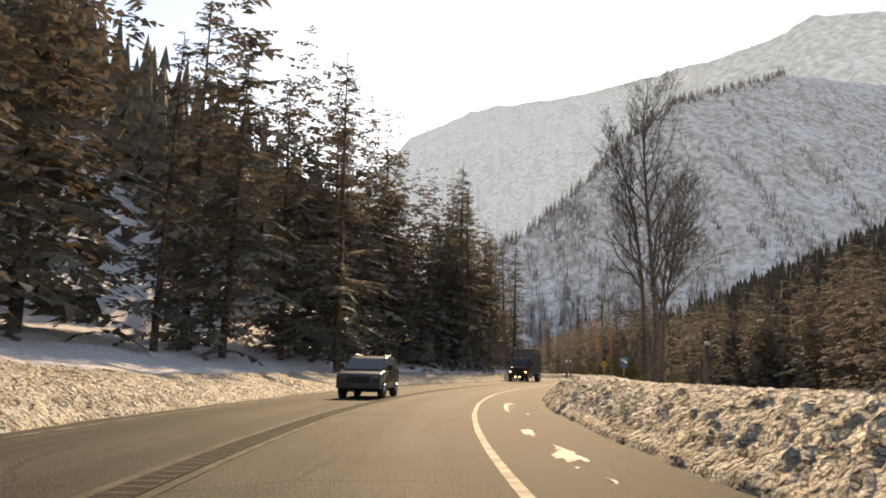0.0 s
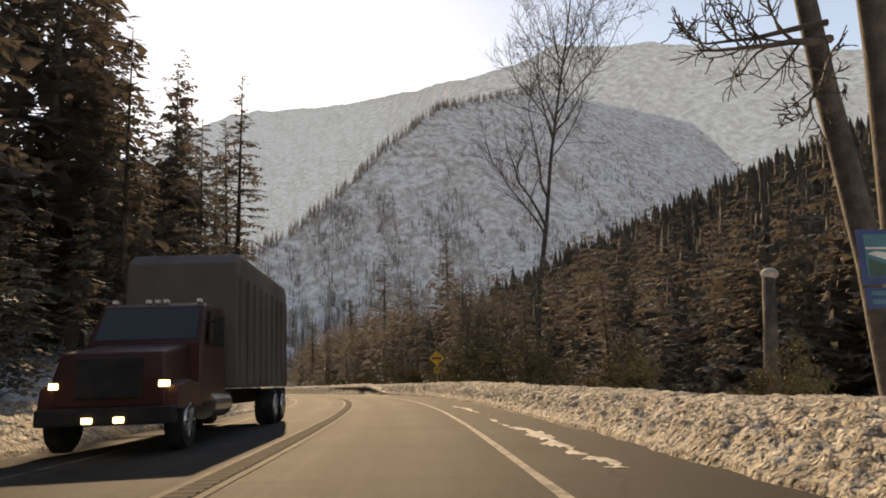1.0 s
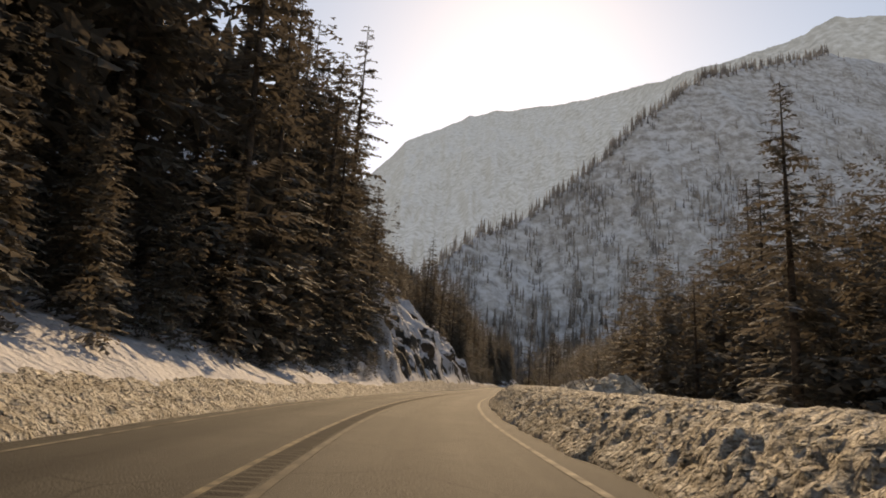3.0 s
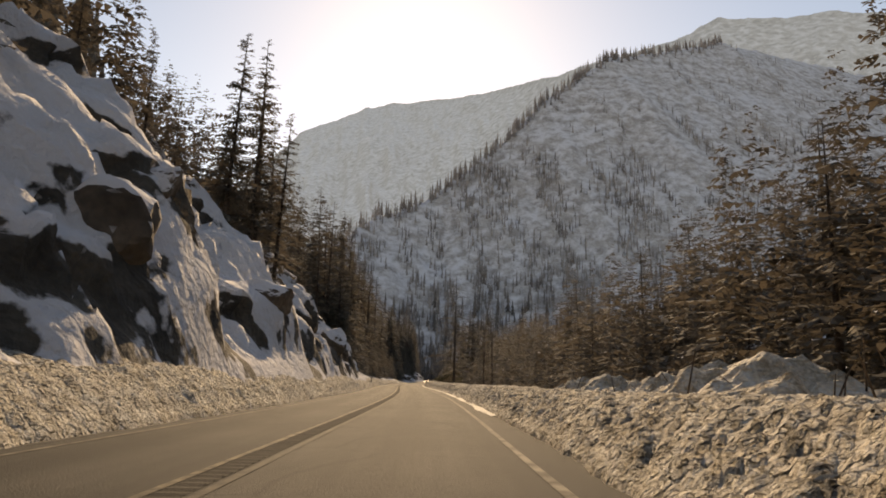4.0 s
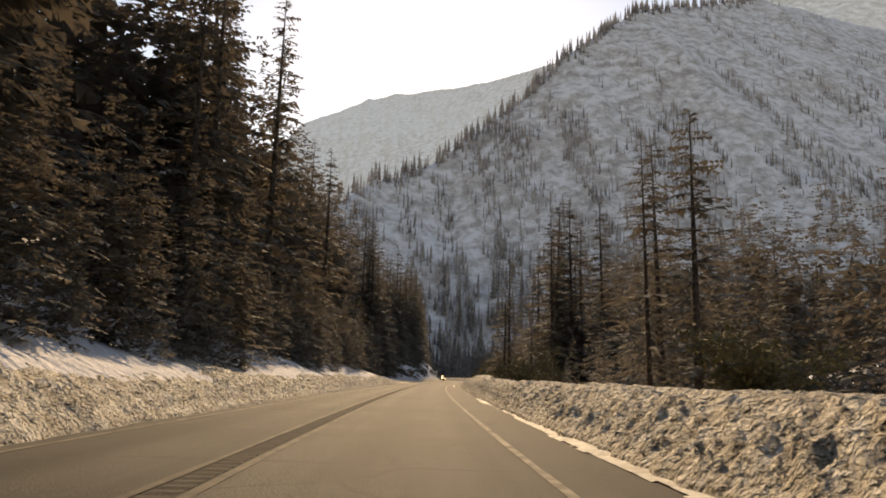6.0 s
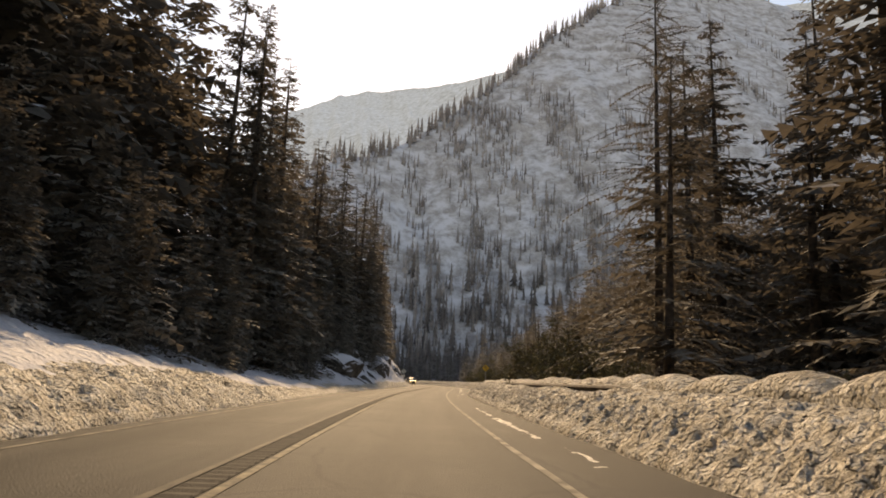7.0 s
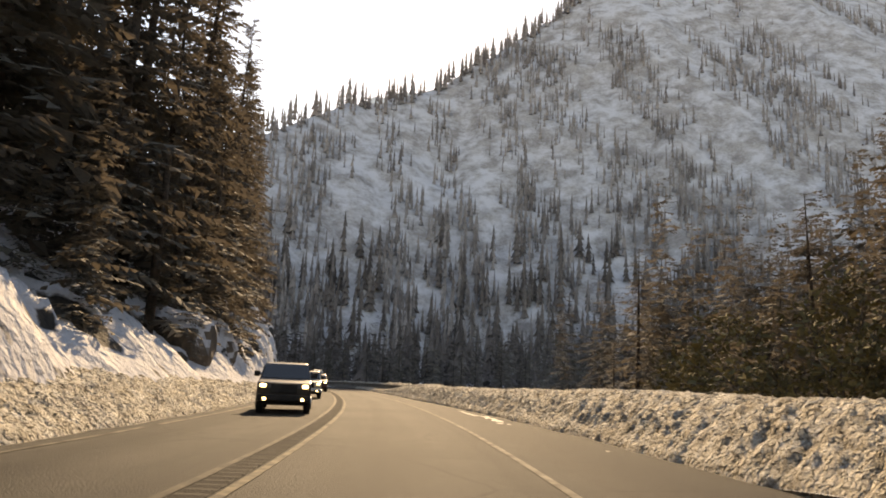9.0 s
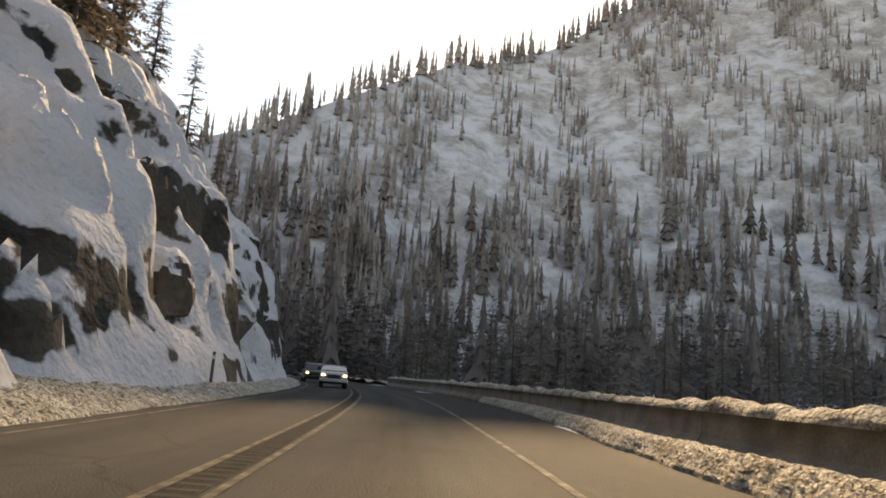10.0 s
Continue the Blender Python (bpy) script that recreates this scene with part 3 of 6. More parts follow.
reach = table(deg, [(-75, 7600), (8, 7600), (26, 3600), (110, 3600)])
dist = 1850 + (reach - 1850) * rr
gz = crest * reach * rr ** 1.05 * (1 + 0.12 * (1 - rr) * fbm(deg / 4, rr * 3, 113)) - 12 + \
    rr * (1 - rr) * 0.05 * reach * fbm(deg / 1.6, rr * 7, 115) + rr * (1 - rr) * 0.02 * reach * fbm(deg / 0.5, rr * 18, 116)
gz = np.where(rr > 0.995, crest * reach, gz)
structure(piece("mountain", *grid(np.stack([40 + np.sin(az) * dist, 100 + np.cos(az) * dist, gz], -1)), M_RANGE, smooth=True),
          "distant wooded mountain range under snow, winter haze painted as a bluish glow", "mountain")


# ---- trees ----
def conifer_parts(h, r, seed, per_m=7.0, segs=8, bare=0.06, wide=1.0, hang=True, longest=0.85):
    """Trunk and crown of a fir: many drooping, feathered boughs."""
    rng = np.random.default_rng(seed)
    tv, tf = [], []
    n, lev = 7, 6
    lean = rng.normal(0, 0.012, 2)
    for i in range(lev + 1):
        z = h * i / lev * 0.985
        rad = max(0.011 * h * (1 - i / lev) ** 0.85, 0.02)
        for k in range(n):
            a = 2 * math.pi * k / n
            tv.append((lean[0] * z + rad * math.cos(a), lean[1] * z + rad * math.sin(a), z - (0.3 if i == 0 else 0)))
    for i in range(lev):
        for k in range(n):
            tf.append((i * n + k, i * n + (k + 1) % n, (i + 1) * n + (k + 1) % n, (i + 1) * n + k))
    V, F = [], []
    for z in h * (bare + (0.985 - bare) * np.sort(rng.random(int(h * per_m))) ** 0.92):
        q = 1 - (z / h - bare) / (1 - bare)
        a = rng.random() * 2 * math.pi
        length = r * (q ** 0.74) * rng.uniform(0.6, 1.1) * (0.72 + 0.28 * min(1, (1 - q) * 5)) + 0.25
        if rng.random() < 0.06:
            length *= 1.25
        droop = rng.uniform(0.10, 0.42) * (0.45 + q)
        tilt = rng.uniform(-0.35, 0.35)
        ca, sa = math.cos(a), math.sin(a)
        steps = max(2, int(round(segs * (0.5 + 0.5 * length / r))))
        spine = []
        for j in range(steps + 1):
            u = 0.06 + 0.94 * j / steps
            spine.append((lean[0] * z + ca * length * u, lean[1] * z + sa * length * u, z + 0.12 * length * u - droop * length * u * u))
        # a feathered frond: toothed twigs on both sides of a drooping stem
        for j in range(steps):
            p, n = spine[j], spine[j + 1]
            u = (j + 0.5) / steps
            w = (0.30 * length * (1 - u) + 0.07 * length + 0.12) * wide * (0.55 if j == 0 else 1)
            for side in (-1, 1):
                k = min(w * rng.uniform(0.45, 1.4), longest)
                g = a + side * rng.uniform(0.35, 1.25)
                base = len(V)
                V += [p, n, (p[0] + math.cos(g) * k, p[1] + math.sin(g) * k, (p[2] + n[2]) / 2 - k * (rng.uniform(0.05, 0.45) + side * tilt))]
                F.append((base, base + 1, base + 2))
                if hang and j % 2 == 0:
                    # twigs that hang below the stem
                    m, f_ = rng.uniform(0.2, 0.8), rng.uniform(0.3, 0.7)
                    c = (p[0] + (n[0] - p[0]) * m, p[1] + (n[1] - p[1]) * m, p[2] + (n[2] - p[2]) * m)
                    g = a + side * rng.uniform(0.2, 1.4)
                    V += [p, c, (c[0] + math.cos(g) * k * f_ * 0.6, c[1] + math.sin(g) * k * f_ * 0.6, c[2] - k * f_ * 0.8)]
                    F.append((base + 3, base + 4, base + 5))
    return (tv, tf), (V, F)


def conifer(h, r, seed, label, wide=1.0, **kw):
    (tv, tf), (cv, cf) = conifer_parts(h, r, seed, wide=wide, **kw)
    tree = thing("conifer", label, "tree", "roadside conifers")
    piece("trunk", tv, tf, M_BARK, tree, smooth=True)
    piece("crown", cv, cf, M_NEEDLES, tree, "dark green needled boughs with flecks of snow")
    return tree


FIRS = [conifer(26, 3.6, 11, "tall dark fir with drooping boughs on the slope", per_m=7.0),
        conifer(22, 3.0, 12, "slender dark fir with uneven crown", per_m=7.0),
        conifer(30, 4.2, 13, "tall broad fir flecked with snow", per_m=6.8),
        conifer(17, 2.8, 14, "young dark fir with a pointed top", per_m=7.0),
        conifer(24, 2.5, 15, "narrow spire-shaped dark fir on the hillside", per_m=6.8),
        conifer(27, 3.1, 16, "thin fir with bare lower trunk", per_m=6.0, bare=0.32)]
FIR_H = [26, 22, 30, 17, 24, 27]
for k, f in enumerate(FIRS):
    f.matrix_basis = stand(-60 - 6 * k, -16 - 3 * k, float(hill_left(-60 - 6 * k, -16 - 3 * k)))


def plant(s, d, k, height, turn, sink=0.3):
    z = float(hill_left(s, d)) if d < 0 else float(land_right(s, d))
    return copy_thing(FIRS[k], stand(s, d, z - sink, turn, 1.0) @ Matrix.Diagonal(
        (height / FIR_H[k] * (1.12 if d < 0 else 1.4),) * 2 + (height / FIR_H[k], 1)))


rng = np.random.default_rng(5)
# known trees: s, d, height of the top over the road, which kind
for s_, d_, top, k in [(163, -9.8, 33, 2), (170, -11.5, 33, 0), (576, -12, 28, 2), (552, 16, 27, 2), (548, 18, 26, 0), (566, 22, 27, 2), (558, 24, 28, 0), (545, 15, 23, 1), (571, 16, 24, 0), (583, 20, 25, 2), (590, 24, 25, 0), (665, 22, 18, 0), (668, 26, 21, 2), (672, 30, 24, 0), (676, 24, 20, 2), (664, 18, 14, 3), (680, 34, 25, 0), (686, 30, 22, 2), (692, 36, 24, 0), (672, 19, 16, 0), (680, 21, 17, 2), (690, 24, 19, 0), (697, 20, 16, 2), (705, 26, 20, 0), (684, 27, 20, 2), (284, -15, 33, 0), (292, -17, 34, 2), (300, -18, 32, 0), (308, -18, 28, 2), (320, -17, 24, 2), (334, -17, 21, 0), (343, -17, 20, 2), (350, -17.5, 20, 0), (276, -15, 36, 2), (284, -11, 26, 0), (290, -12.5, 26, 2), (277, -10.5, 26, 1), (270, -11, 27, 0), (366, -16, 21, 2), (374, -15, 21, 0), (412, -11, 22, 2), (418, -10, 21, 0), (424, -11, 22, 2), (428, -9.5, 22, 0), (408, -13, 28, 0), (115, -17.6, 36, 1), (358, -13.5, 29, 0), (433, -17.3, 37, 0), (627, -15.1, 34, 0),
                       (97, -13, 27, 4), (109, -12, 19, 1), (72, -16, 27, 4), (59, -16, 24.5, 1), (50, -16, 24, 4), (42, -16, 23, 4), (35, -16, 20, 1),
                       (254, -13, 37, 4), (266, -13, 38, 1), (240, -15, 47, 0), (222, -13, 39, 2), (205, -14, 36, 2), (212, -16, 40, 0), (230, -14, 40, 2), (235, -17, 44, 0), (246, -14, 40, 2), (250, -17, 44, 2), (228, -19, 44, 2), (218, -18, 42, 0), (200, -17, 38, 2), (190, -15, 34, 0), (728, -14, 26, 2), (740, -15, 31, 0), (746, -14.5, 29, 2), (316, -17, 27, 0), (328, -20, 24, 4),
                       (383, -17, 22, 4), (390, -18, 22, 1), (396, -16, 25, 0), (403, -14, 22, 1), (440, -15, 33, 2), (452, -16, 35, 0), (477, -15, 33, 2),
                       (470, -12, 29, 0), (501, -15, 36, 2), (492, -12, 28, 0), (593, -15, 32, 1), (586, -12.5, 27, 0), (580, -14, 30, 4), (616, -13, 29, 2), (606, -14, 28, 4),
                       (752, -16, 33, 2), (735, -13, 25, 0), (742, -11, 29, 2), (746, -10.5, 28, 0), (750, -12, 31, 2), (754, -10.5, 28, 0), (758, -12, 30, 2), (762, -11, 27, 0), (767, -12, 29, 4), (739, -13, 30, 0), (735, -12, 27, 2), (352, -12.5, 24, 0), (356, -11.5, 22, 2), (362, -13, 24, 2), (348, -13.5, 25, 2), (706, -10.5, 28, 2), (711, -11.5, 30, 0), (716, -10.5, 28, 2), (722, -11, 28, 0), (728, -10.5, 27, 2), (700, -12, 29, 0), (732, -10, 26, 0), (709, -9.6, 20, 1), (719, -9.4, 18, 3), (668, -12, 24, 2), (673, -13, 23, 0), (679, -12.5, 21, 2), (684, -13.5, 21, 0), (690, -12, 20, 2), (695, -11.5, 20, 0), (664, -13.5, 26, 0), (659, -13, 27, 2), (783, -14.5, 30, 2), (786, -15.5, 32, 0), (789, -15, 27, 2), (779, -16, 30, 0), (800, -14, 17, 3), (624, -11.5, 28, 2), (630, -12.5, 30, 0), (637, -11.8, 29, 2), (643, -12.5, 30, 0), (649, -12, 28, 2), (264, -9.8, 24, 0), (294, -10.5, 20, 3), (402, -10.5, 20, 0), (407, -9.5, 19, 3),
                       (294, 62, 50, 4), (277, 40, 38, 1), (208, 13, 12, 3), (214, 15, 13, 3), (270, 20, 22, 2), (225, 36, 27, 4), (196, 35, 21, 1),
                       (328, 35, 32, 4), (321, 34, 31, 1), (344, 36, 27, 0), (338, 21, 16, 3), (364, 36, 27, 0), (409, 35, 23, 1), (392, 36, 23.5, 4), (445, 34, 24, 2),
                       (433, 36, 22, 0), (452, 17, 15, 3), (484, 12, 14, 3), (492, 13, 15, 3), (574, 19, 27, 5), (556, 9.5, 15, 3), (563, 19, 21, 0), (623, 34, 25, 2), (598, 20, 14, 3),
                       (634, 19, 14, 3), (654, 30, 20, 1), (655, 22, 15, 3), (680, 32, 20, 0), (700, 22, 14, 3), (712, 21, 12, 3), (730, 34, 17, 1)]:
    g0 = float(hill_left(s_, d_)) if d_ < 0 else float(land_right(s_, d_))
    plant(s_, d_, k, max(top - g0, 8), float(rng.uniform(0, 360)))
# the rest of the roadside forest
def no_tree(s, d):
    if d < 0:
        st, e = float(table(s, SLOPE_L)), -d
        return ((300 < s < 396 and e < 13.2) or (s > 766 and e < 13.5) or e < 8.6 or (s < 30 and e < 13) or (48 < s < 67 and e < 13.2) or (45 < s < 118 and e < 9.5)
                or (165 < s < 225 and e < 8.8) or (256 < s <= 300 and e < 9.5) or (535 < s < 580 and e < 9) or (640 < s < 690 and e < 11.5))
    return (s < 60 and d < 34) or (s < 118 and d < 31) or (s < 150 and d < 13) or (s < 240 and d < 9) or (240 < s < 300 and d < 20) or (300 <= s < 352 and d < 15.5) or (352 <= s < 425 and d < 12) or d < 9 or (s > 720 and d < 16)


def top_of(s, d, rng):
    if d < 0 and (315 < s < 415 or s > 752):
        return float(rng.uniform(8, 12))
    if d < 0:
        return float(np.clip(21 + 0.35 * -d + rng.normal(0, 3.0) - (5 if s > 700 else 0), 12, 34))
    return float(np.clip(5.5 + 0.42 * d + rng.normal(0, 2.0), 5, 25) * (0.75 if s > 700 else 1))


made = 0
for i in range(1500):
    s_ = rng.uniform(-20, 870)
    left = rng.random() < 0.66
    d_ = -rng.triangular(8.6, 10, 25) if left else rng.triangular(9, 15, 44)
    if no_tree(s_, d_):
        continue
    k = int(rng.choice([0, 1, 2, 3, 4, 5], p=[.26, .2, .22, .06, .2, .06] if left else [.2, .25, 0, .35, .2, 0]))
    plant(s_, d_, k, top_of(s_, d_, rng), float(rng.uniform(0, 360)))
    made += 1
    if made > 100:
        break


# far woods: plain small firs, joined
def wood(name, label, pts, hs, seed, mat=None, layers=4, pts_n=6, slim=0.15):
    rg = np.random.default_rng(seed)
    n = len(pts)
    tpl_v, tpl_f = [], []
    for j in range(layers):
        z0, z1 = 0.06 + 0.80 * j / layers, 0.06 + 0.80 * j / layers + 0.94 / layers * 1.35
        rad = slim * (1 - j / layers) ** 0.8 + 0.012
        b = len(tpl_v)
        for k in range(pts_n * 2):
            a = math.pi * k / pts_n + j
            q = rad * (1.0 if k % 2 else 0.55)
            tpl_v.append((q * math.cos(a), q * math.sin(a), z0 - (0.035 if k % 2 else -0.02)))
        tpl_v.append((0, 0, min(z1, 1.0)))
        for k in range(pts_n * 2):
            tpl_f.append((b + k, b + (k + 1) % (pts_n * 2), b + pts_n * 2))
    tv, tf = np.array(tpl_v), np.array(tpl_f)
    ang = rg.uniform(0, 6.28, n)
    wd = rg.uniform(0.7, 1.25, n)
    c, s_ = np.cos(ang)[:, None], np.sin(ang)[:, None]
    jit = 1 + rg.normal(0, 0.18, (n, len(tv)))
    X = (tv[None, :, 0] * c - tv[None, :, 1] * s_) * (wd * hs)[:, None] * jit + pts[:, None, 0]
    Y = (tv[None, :, 0] * s_ + tv[None, :, 1] * c) * (wd * hs)[:, None] * jit + pts[:, None, 1]
    Z = tv[None, :, 2] * hs[:, None] + pts[:, None, 2] - 0.4
    V = np.stack([X, Y, Z], -1).reshape(-1, 3)
    F = (tf[None] + (np.arange(n) * len(tv))[:, None, None]).reshape(-1, 3)
    return tagged(piece(name, V, F, mat or M_NEEDLES), label, "forest", kind="stuff")


def thicket(name, label, spots, seed, cat="forest", near=False, places=None, heights=None, mat=None):
    """Many firs of middling detail, joined: spots are s, d, z, height."""
    rg = np.random.default_rng(seed)
    kinds = [conifer_parts(h, r, 200 + i, per_m=5.6 if near else 3.1, segs=5 if near else 4, longest=0.85 if near else 1.1, wide=1.15 if near else 1.7, bare=0.03, hang=False)[1] for i, (h, r) in
             enumerate([(24, 3.7), (24, 3.2), (24, 4.3), (24, 2.9)])]
    VV, Q, T, base = [], [], [], 0
    flat = [(np.array(v), np.array([f for f in fs if len(f) == 4]), np.array([f for f in fs if len(f) == 3])) for v, fs in kinds]
    P, H = (lay(spots[:, 0], spots[:, 1], spots[:, 2] - 0.4), spots[:, 3]) if places is None else (places, heights)
    for p, h in zip(P, H):
        v, q, t = flat[rg.integers(len(flat))]
        a, k = rg.uniform(0, 6.28), h / 24
        w = k * rg.uniform(0.85, 1.2)
        c, s_ = math.cos(a), math.sin(a)
        VV.append(np.stack([(v[:, 0] * c - v[:, 1] * s_) * w + p[0], (v[:, 0] * s_ + v[:, 1] * c) * w + p[1], v[:, 2] * k + p[2]], -1))
        Q.append(q + base)
        T.append(t + base)
        base += len(v)
    faces = np.concatenate(Q).tolist() + np.concatenate(T).tolist()
    return tagged(piece(name, np.concatenate(VV), faces, mat or M_NEEDLES), label, cat, kind="stuff")


rg = np.random.default_rng(8)
spots = []
for i in range(6000):
    s_, d_ = rg.uniform(-60, 900), -rg.triangular(8.6, 11, 46)
    if not no_tree(s_, d_):
        spots.append((s_, d_, float(hill_left(s_, d_)), top_of(s_, d_, rg) * rg.uniform(0.55, 0.95)))
    if len(spots) > 400:
        break
for i in range(300):
    s_ = float(rg.choice([rg.uniform(-20, 300), rg.uniform(-20, 300), rg.uniform(415, 585)]))
    d_ = -rg.uniform(14, 25)
    spots.append((s_, d_, float(hill_left(s_, d_)), rg.uniform(23, 30)))
for i in range(520):
    s_, d_ = rg.uniform(60, 730), -rg.uniform(8.0, 13)
    if not no_tree(s_, min(d_, -8.7)):
        spots.append((s_, d_, float(hill_left(s_, d_)), rg.uniform(3.5, 9)))
for i in range(130):
    s_, d_ = rg.uniform(418, 540), -rg.uniform(8.2, 11)
    spots.append((s_, d_, float(hill_left(s_, d_)), rg.uniform(3, 9)))
for i in range(150):
    s_ = float(rg.choice([rg.uniform(255, 298), rg.uniform(165, 230), rg.uniform(398, 440)]))
    d_ = -rg.uniform(8.4, 13)
    spots.append((s_, d_, float(hill_left(s_, d_)), rg.uniform(5, 13)))
for i in range(75):
    s_, d_ = rg.uniform(578, 655), -rg.uniform(11, 20)
    spots.append((s_, d_, float(hill_left(s_, d_)), rg.uniform(14, 23)))
for i in range(90):
    s_, d_ = rg.uniform(656, 738), -rg.uniform(11.5, 20)
    spots.append((s_, d_, float(hill_left(s_, d_)), rg.uniform(9, 17)))
for i in range(120):
    s_, d_ = rg.uniform(545, 625), -rg.triangular(9.2, 10.5, 16)
    spots.append((s_, d_, float(hill_left(s_, d_)), rg.uniform(4, 10)))
for i in range(95):
    s_, d_ = rg.uniform(232, 294), -rg.triangular(8.3, 9.5, 14)
    spots.append((s_, d_, float(hill_left(s_, d_)), rg.uniform(3, 9)))
for i in range(110):
    s_, d_ = rg.uniform(418, 610), -rg.uniform(15, 30)
    spots.append((s_, d_, float(hill_left(s_, d_)), rg.uniform(24, 31)))
for i in range(130):
    s_, d_ = rg.uniform(284, 402), -rg.uniform(13.8, 23)
    spots.append((s_, d_, float(hill_left(s_, d_)), rg.uniform(12, 18) if s_ < 322 else rg.uniform(7, 12)))
for i in range(80):
    s_, d_ = rg.uniform(279, 300), -rg.triangular(6.8, 8.5, 10.5)
    spots.append((s_, d_, float(hill_left(s_, d_)), rg.uniform(1.0, 3.6)))
spots = np.array(spots)
close = (spots[:, 1] > -13) | ((spots[:, 0] < 70) & (spots[:, 1] > -19))
thicket("forest", "dense dark firs beside the road on the hillside", spots[close], 7, near=True)
thicket("forest", "dense dark fir forest on the hillside", spots[~close], 1)
# the dense wall of firs across the flat: height of its tops 32 m from the road
WALL_R = [(60, 19), (140, 20), (190, 19), (205, 25), (225, 21), (245, 17), (290, 23), (320, 28), (345, 25), (380, 22), (430, 20), (445, 16), (495, 16),
          (530, 22), (600, 27), (640, 26), (660, 25), (690, 20), (735, 15), (760, 13), (900, 10)]
spots = []
for i in range(1450):
    s_, d_ = rg.uniform(70, 745), rg.triangular(12, 30, 52)
    if not no_tree(s_, d_) and not (430 < s_ < 530 and d_ < 17):
        z = float(land_right(s_, d_))
        top = float(table(s_, WALL_R)) * (0.35 + 0.65 * min(d_ / 32, 1.25)) * rg.uniform(0.72, 1.02)
        spots.append((s_, d_, z, max(top - z, 5)))
for i in range(260):
    s_, d_ = rg.uniform(60, 740), rg.uniform(10, 24)
    if not no_tree(s_, d_):
        spots.append((s_, d_, float(land_right(s_, d_)), rg.uniform(3.5, 8) + 0.1 * d_))
for i in range(430):
    s_, d_ = rg.uniform(620, 770), rg.triangular(22, 30, 75)
    z = float(land_right(s_, d_))
    spots.append((s_, d_, z, max(float(table(s_, WALL_R)) * (0.35 + 0.65 * min(d_ / 32, 1.4)) * rg.uniform(0.8, 1.03) - z, 7)))
for i in range(150):
    s_, d_ = rg.uniform(700, 960), rg.uniform(22, 110)
    spots.append((s_, d_, float(land_right(s_, d_)), rg.uniform(9, 17)))
for i in range(70):
    s_, d_ = rg.uniform(655, 735), rg.uniform(17, 38)
    spots.append((s_, d_, float(land_right(s_, d_)), rg.uniform(12, 19)))
for i in range(110):
    s_, d_ = rg.uniform(35, 125), rg.uniform(34, 62)
    spots.append((s_, d_, float(land_right(s_, d_)), rg.uniform(8, 14)))
for i in range(190):
    s_, d_ = rg.uniform(85, 200), rg.uniform(31, 60)
    spots.append((s_, d_, float(land_right(s_, d_)), rg.uniform(8, 14)))
spots = np.array(spots)
close = spots[:, 1] < 20
thicket("forest", "dark young firs on the flat behind the bank", spots[close], 12, near=True)
thicket("forest", "dark fir forest on the far side of the valley", spots[~close], 2)
n = 1500
s_, d_ = rg.uniform(-60, 940, n), -rg.uniform(40, 140, n)
wood("forest", "dark firs higher up the hillside", lay(s_, d_, hill_left(s_, d_)), rg.uniform(15, 24, n), 1, layers=5, pts_n=5)
n = 1300
s_, d_ = rg.uniform(50, 230, n), rg.uniform(27, 95, n)
d_ = np.where(s_ < 125, np.maximum(d_, 58 + 6 * rg.random(n)), d_)
wood("forest", "dark young firs on the far valley side", lay(s_, d_, land_right(s_, d_)), rg.uniform(8, 15, n), 6, layers=5, pts_n=5, slim=0.17)
n = 2200
s_, d_ = rg.uniform(-40, 720, n), rg.uniform(0, 1, n) ** 0.8 * 170 + 55
wood("forest", "dark firs up the far valley side", lay(s_, d_, land_right(s_, d_)), rg.uniform(13, 20, n), 2, layers=5, pts_n=5)
n = 60000
x, y = rg.uniform(-300, 1150, n), rg.uniform(880, 1480, n)
z = mountain_ahead(x, y)
e = 4.0
gys = (mountain_ahead(x, y + e) - z) / e
# the firs stand in columns down the gullies, thickest near the foot
lane = x + 14 * fbm(x / 70, y / 60, 126)
dens = 0.85 * fbm(lane / 15, y / 170, 121) + 0.45 * fbm(x / 60, y / 60, 122) + 0.25 * fbm(x / 9, y / 12, 123) - 0.0011 * z + 0.32
ok = (z > 1) & (dens > rg.uniform(-0.05, 0.8, n)) & (gys > 0.05)
p = np.stack([x, y, z], -1)[ok]
hs = rg.uniform(8, 20, ok.sum()) * np.interp(p[:, 2], [0, 60, 160], [1.45, 1.15, 0.9])
wood("forest", "thin conifers on the snowy mountainside, painted pale as if in haze", p, hs, 3, M_THIN, layers=4, pts_n=3, slim=0.085)
# firs along the crest
n = 700
x = rg.uniform(-300, 900, n)
y = table(x, [(-400, 960), (0, 1000), (44, 1036), (178, 1177), (353, 1262), (586, 1369), (900, 1480), (1500, 1600)]) + rg.normal(-3, 6, n)
p = np.stack([x, y, mountain_ahead(x, y)], -1)
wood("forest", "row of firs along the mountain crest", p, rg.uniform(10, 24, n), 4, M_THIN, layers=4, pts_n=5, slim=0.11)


# tall firs in columns up the mountain's foot, where the road turns
n = 9000
x, y = rg.uniform(-60, 760, n), rg.uniform(850, 1200, n)
z = np.maximum(mountain_ahead(x, y), -2)
lane = x + 9 * fbm(x / 40, y / 40, 136)
ok = (z < 80) & (0.9 * fbm(lane / 13, y / 120, 131) + 0.62 - 0.0065 * z > rg.uniform(-0.15, 0.8, n)) & (np.hypot(x - 143, y - 750) > 105)
p = np.stack([x, y, z], -1)[ok]
hs = rg.uniform(13, 27, len(p))
first = (np.hypot(p[:, 0] - 143, p[:, 1] - 750) < 215) & (np.arange(len(p)) < 2000)
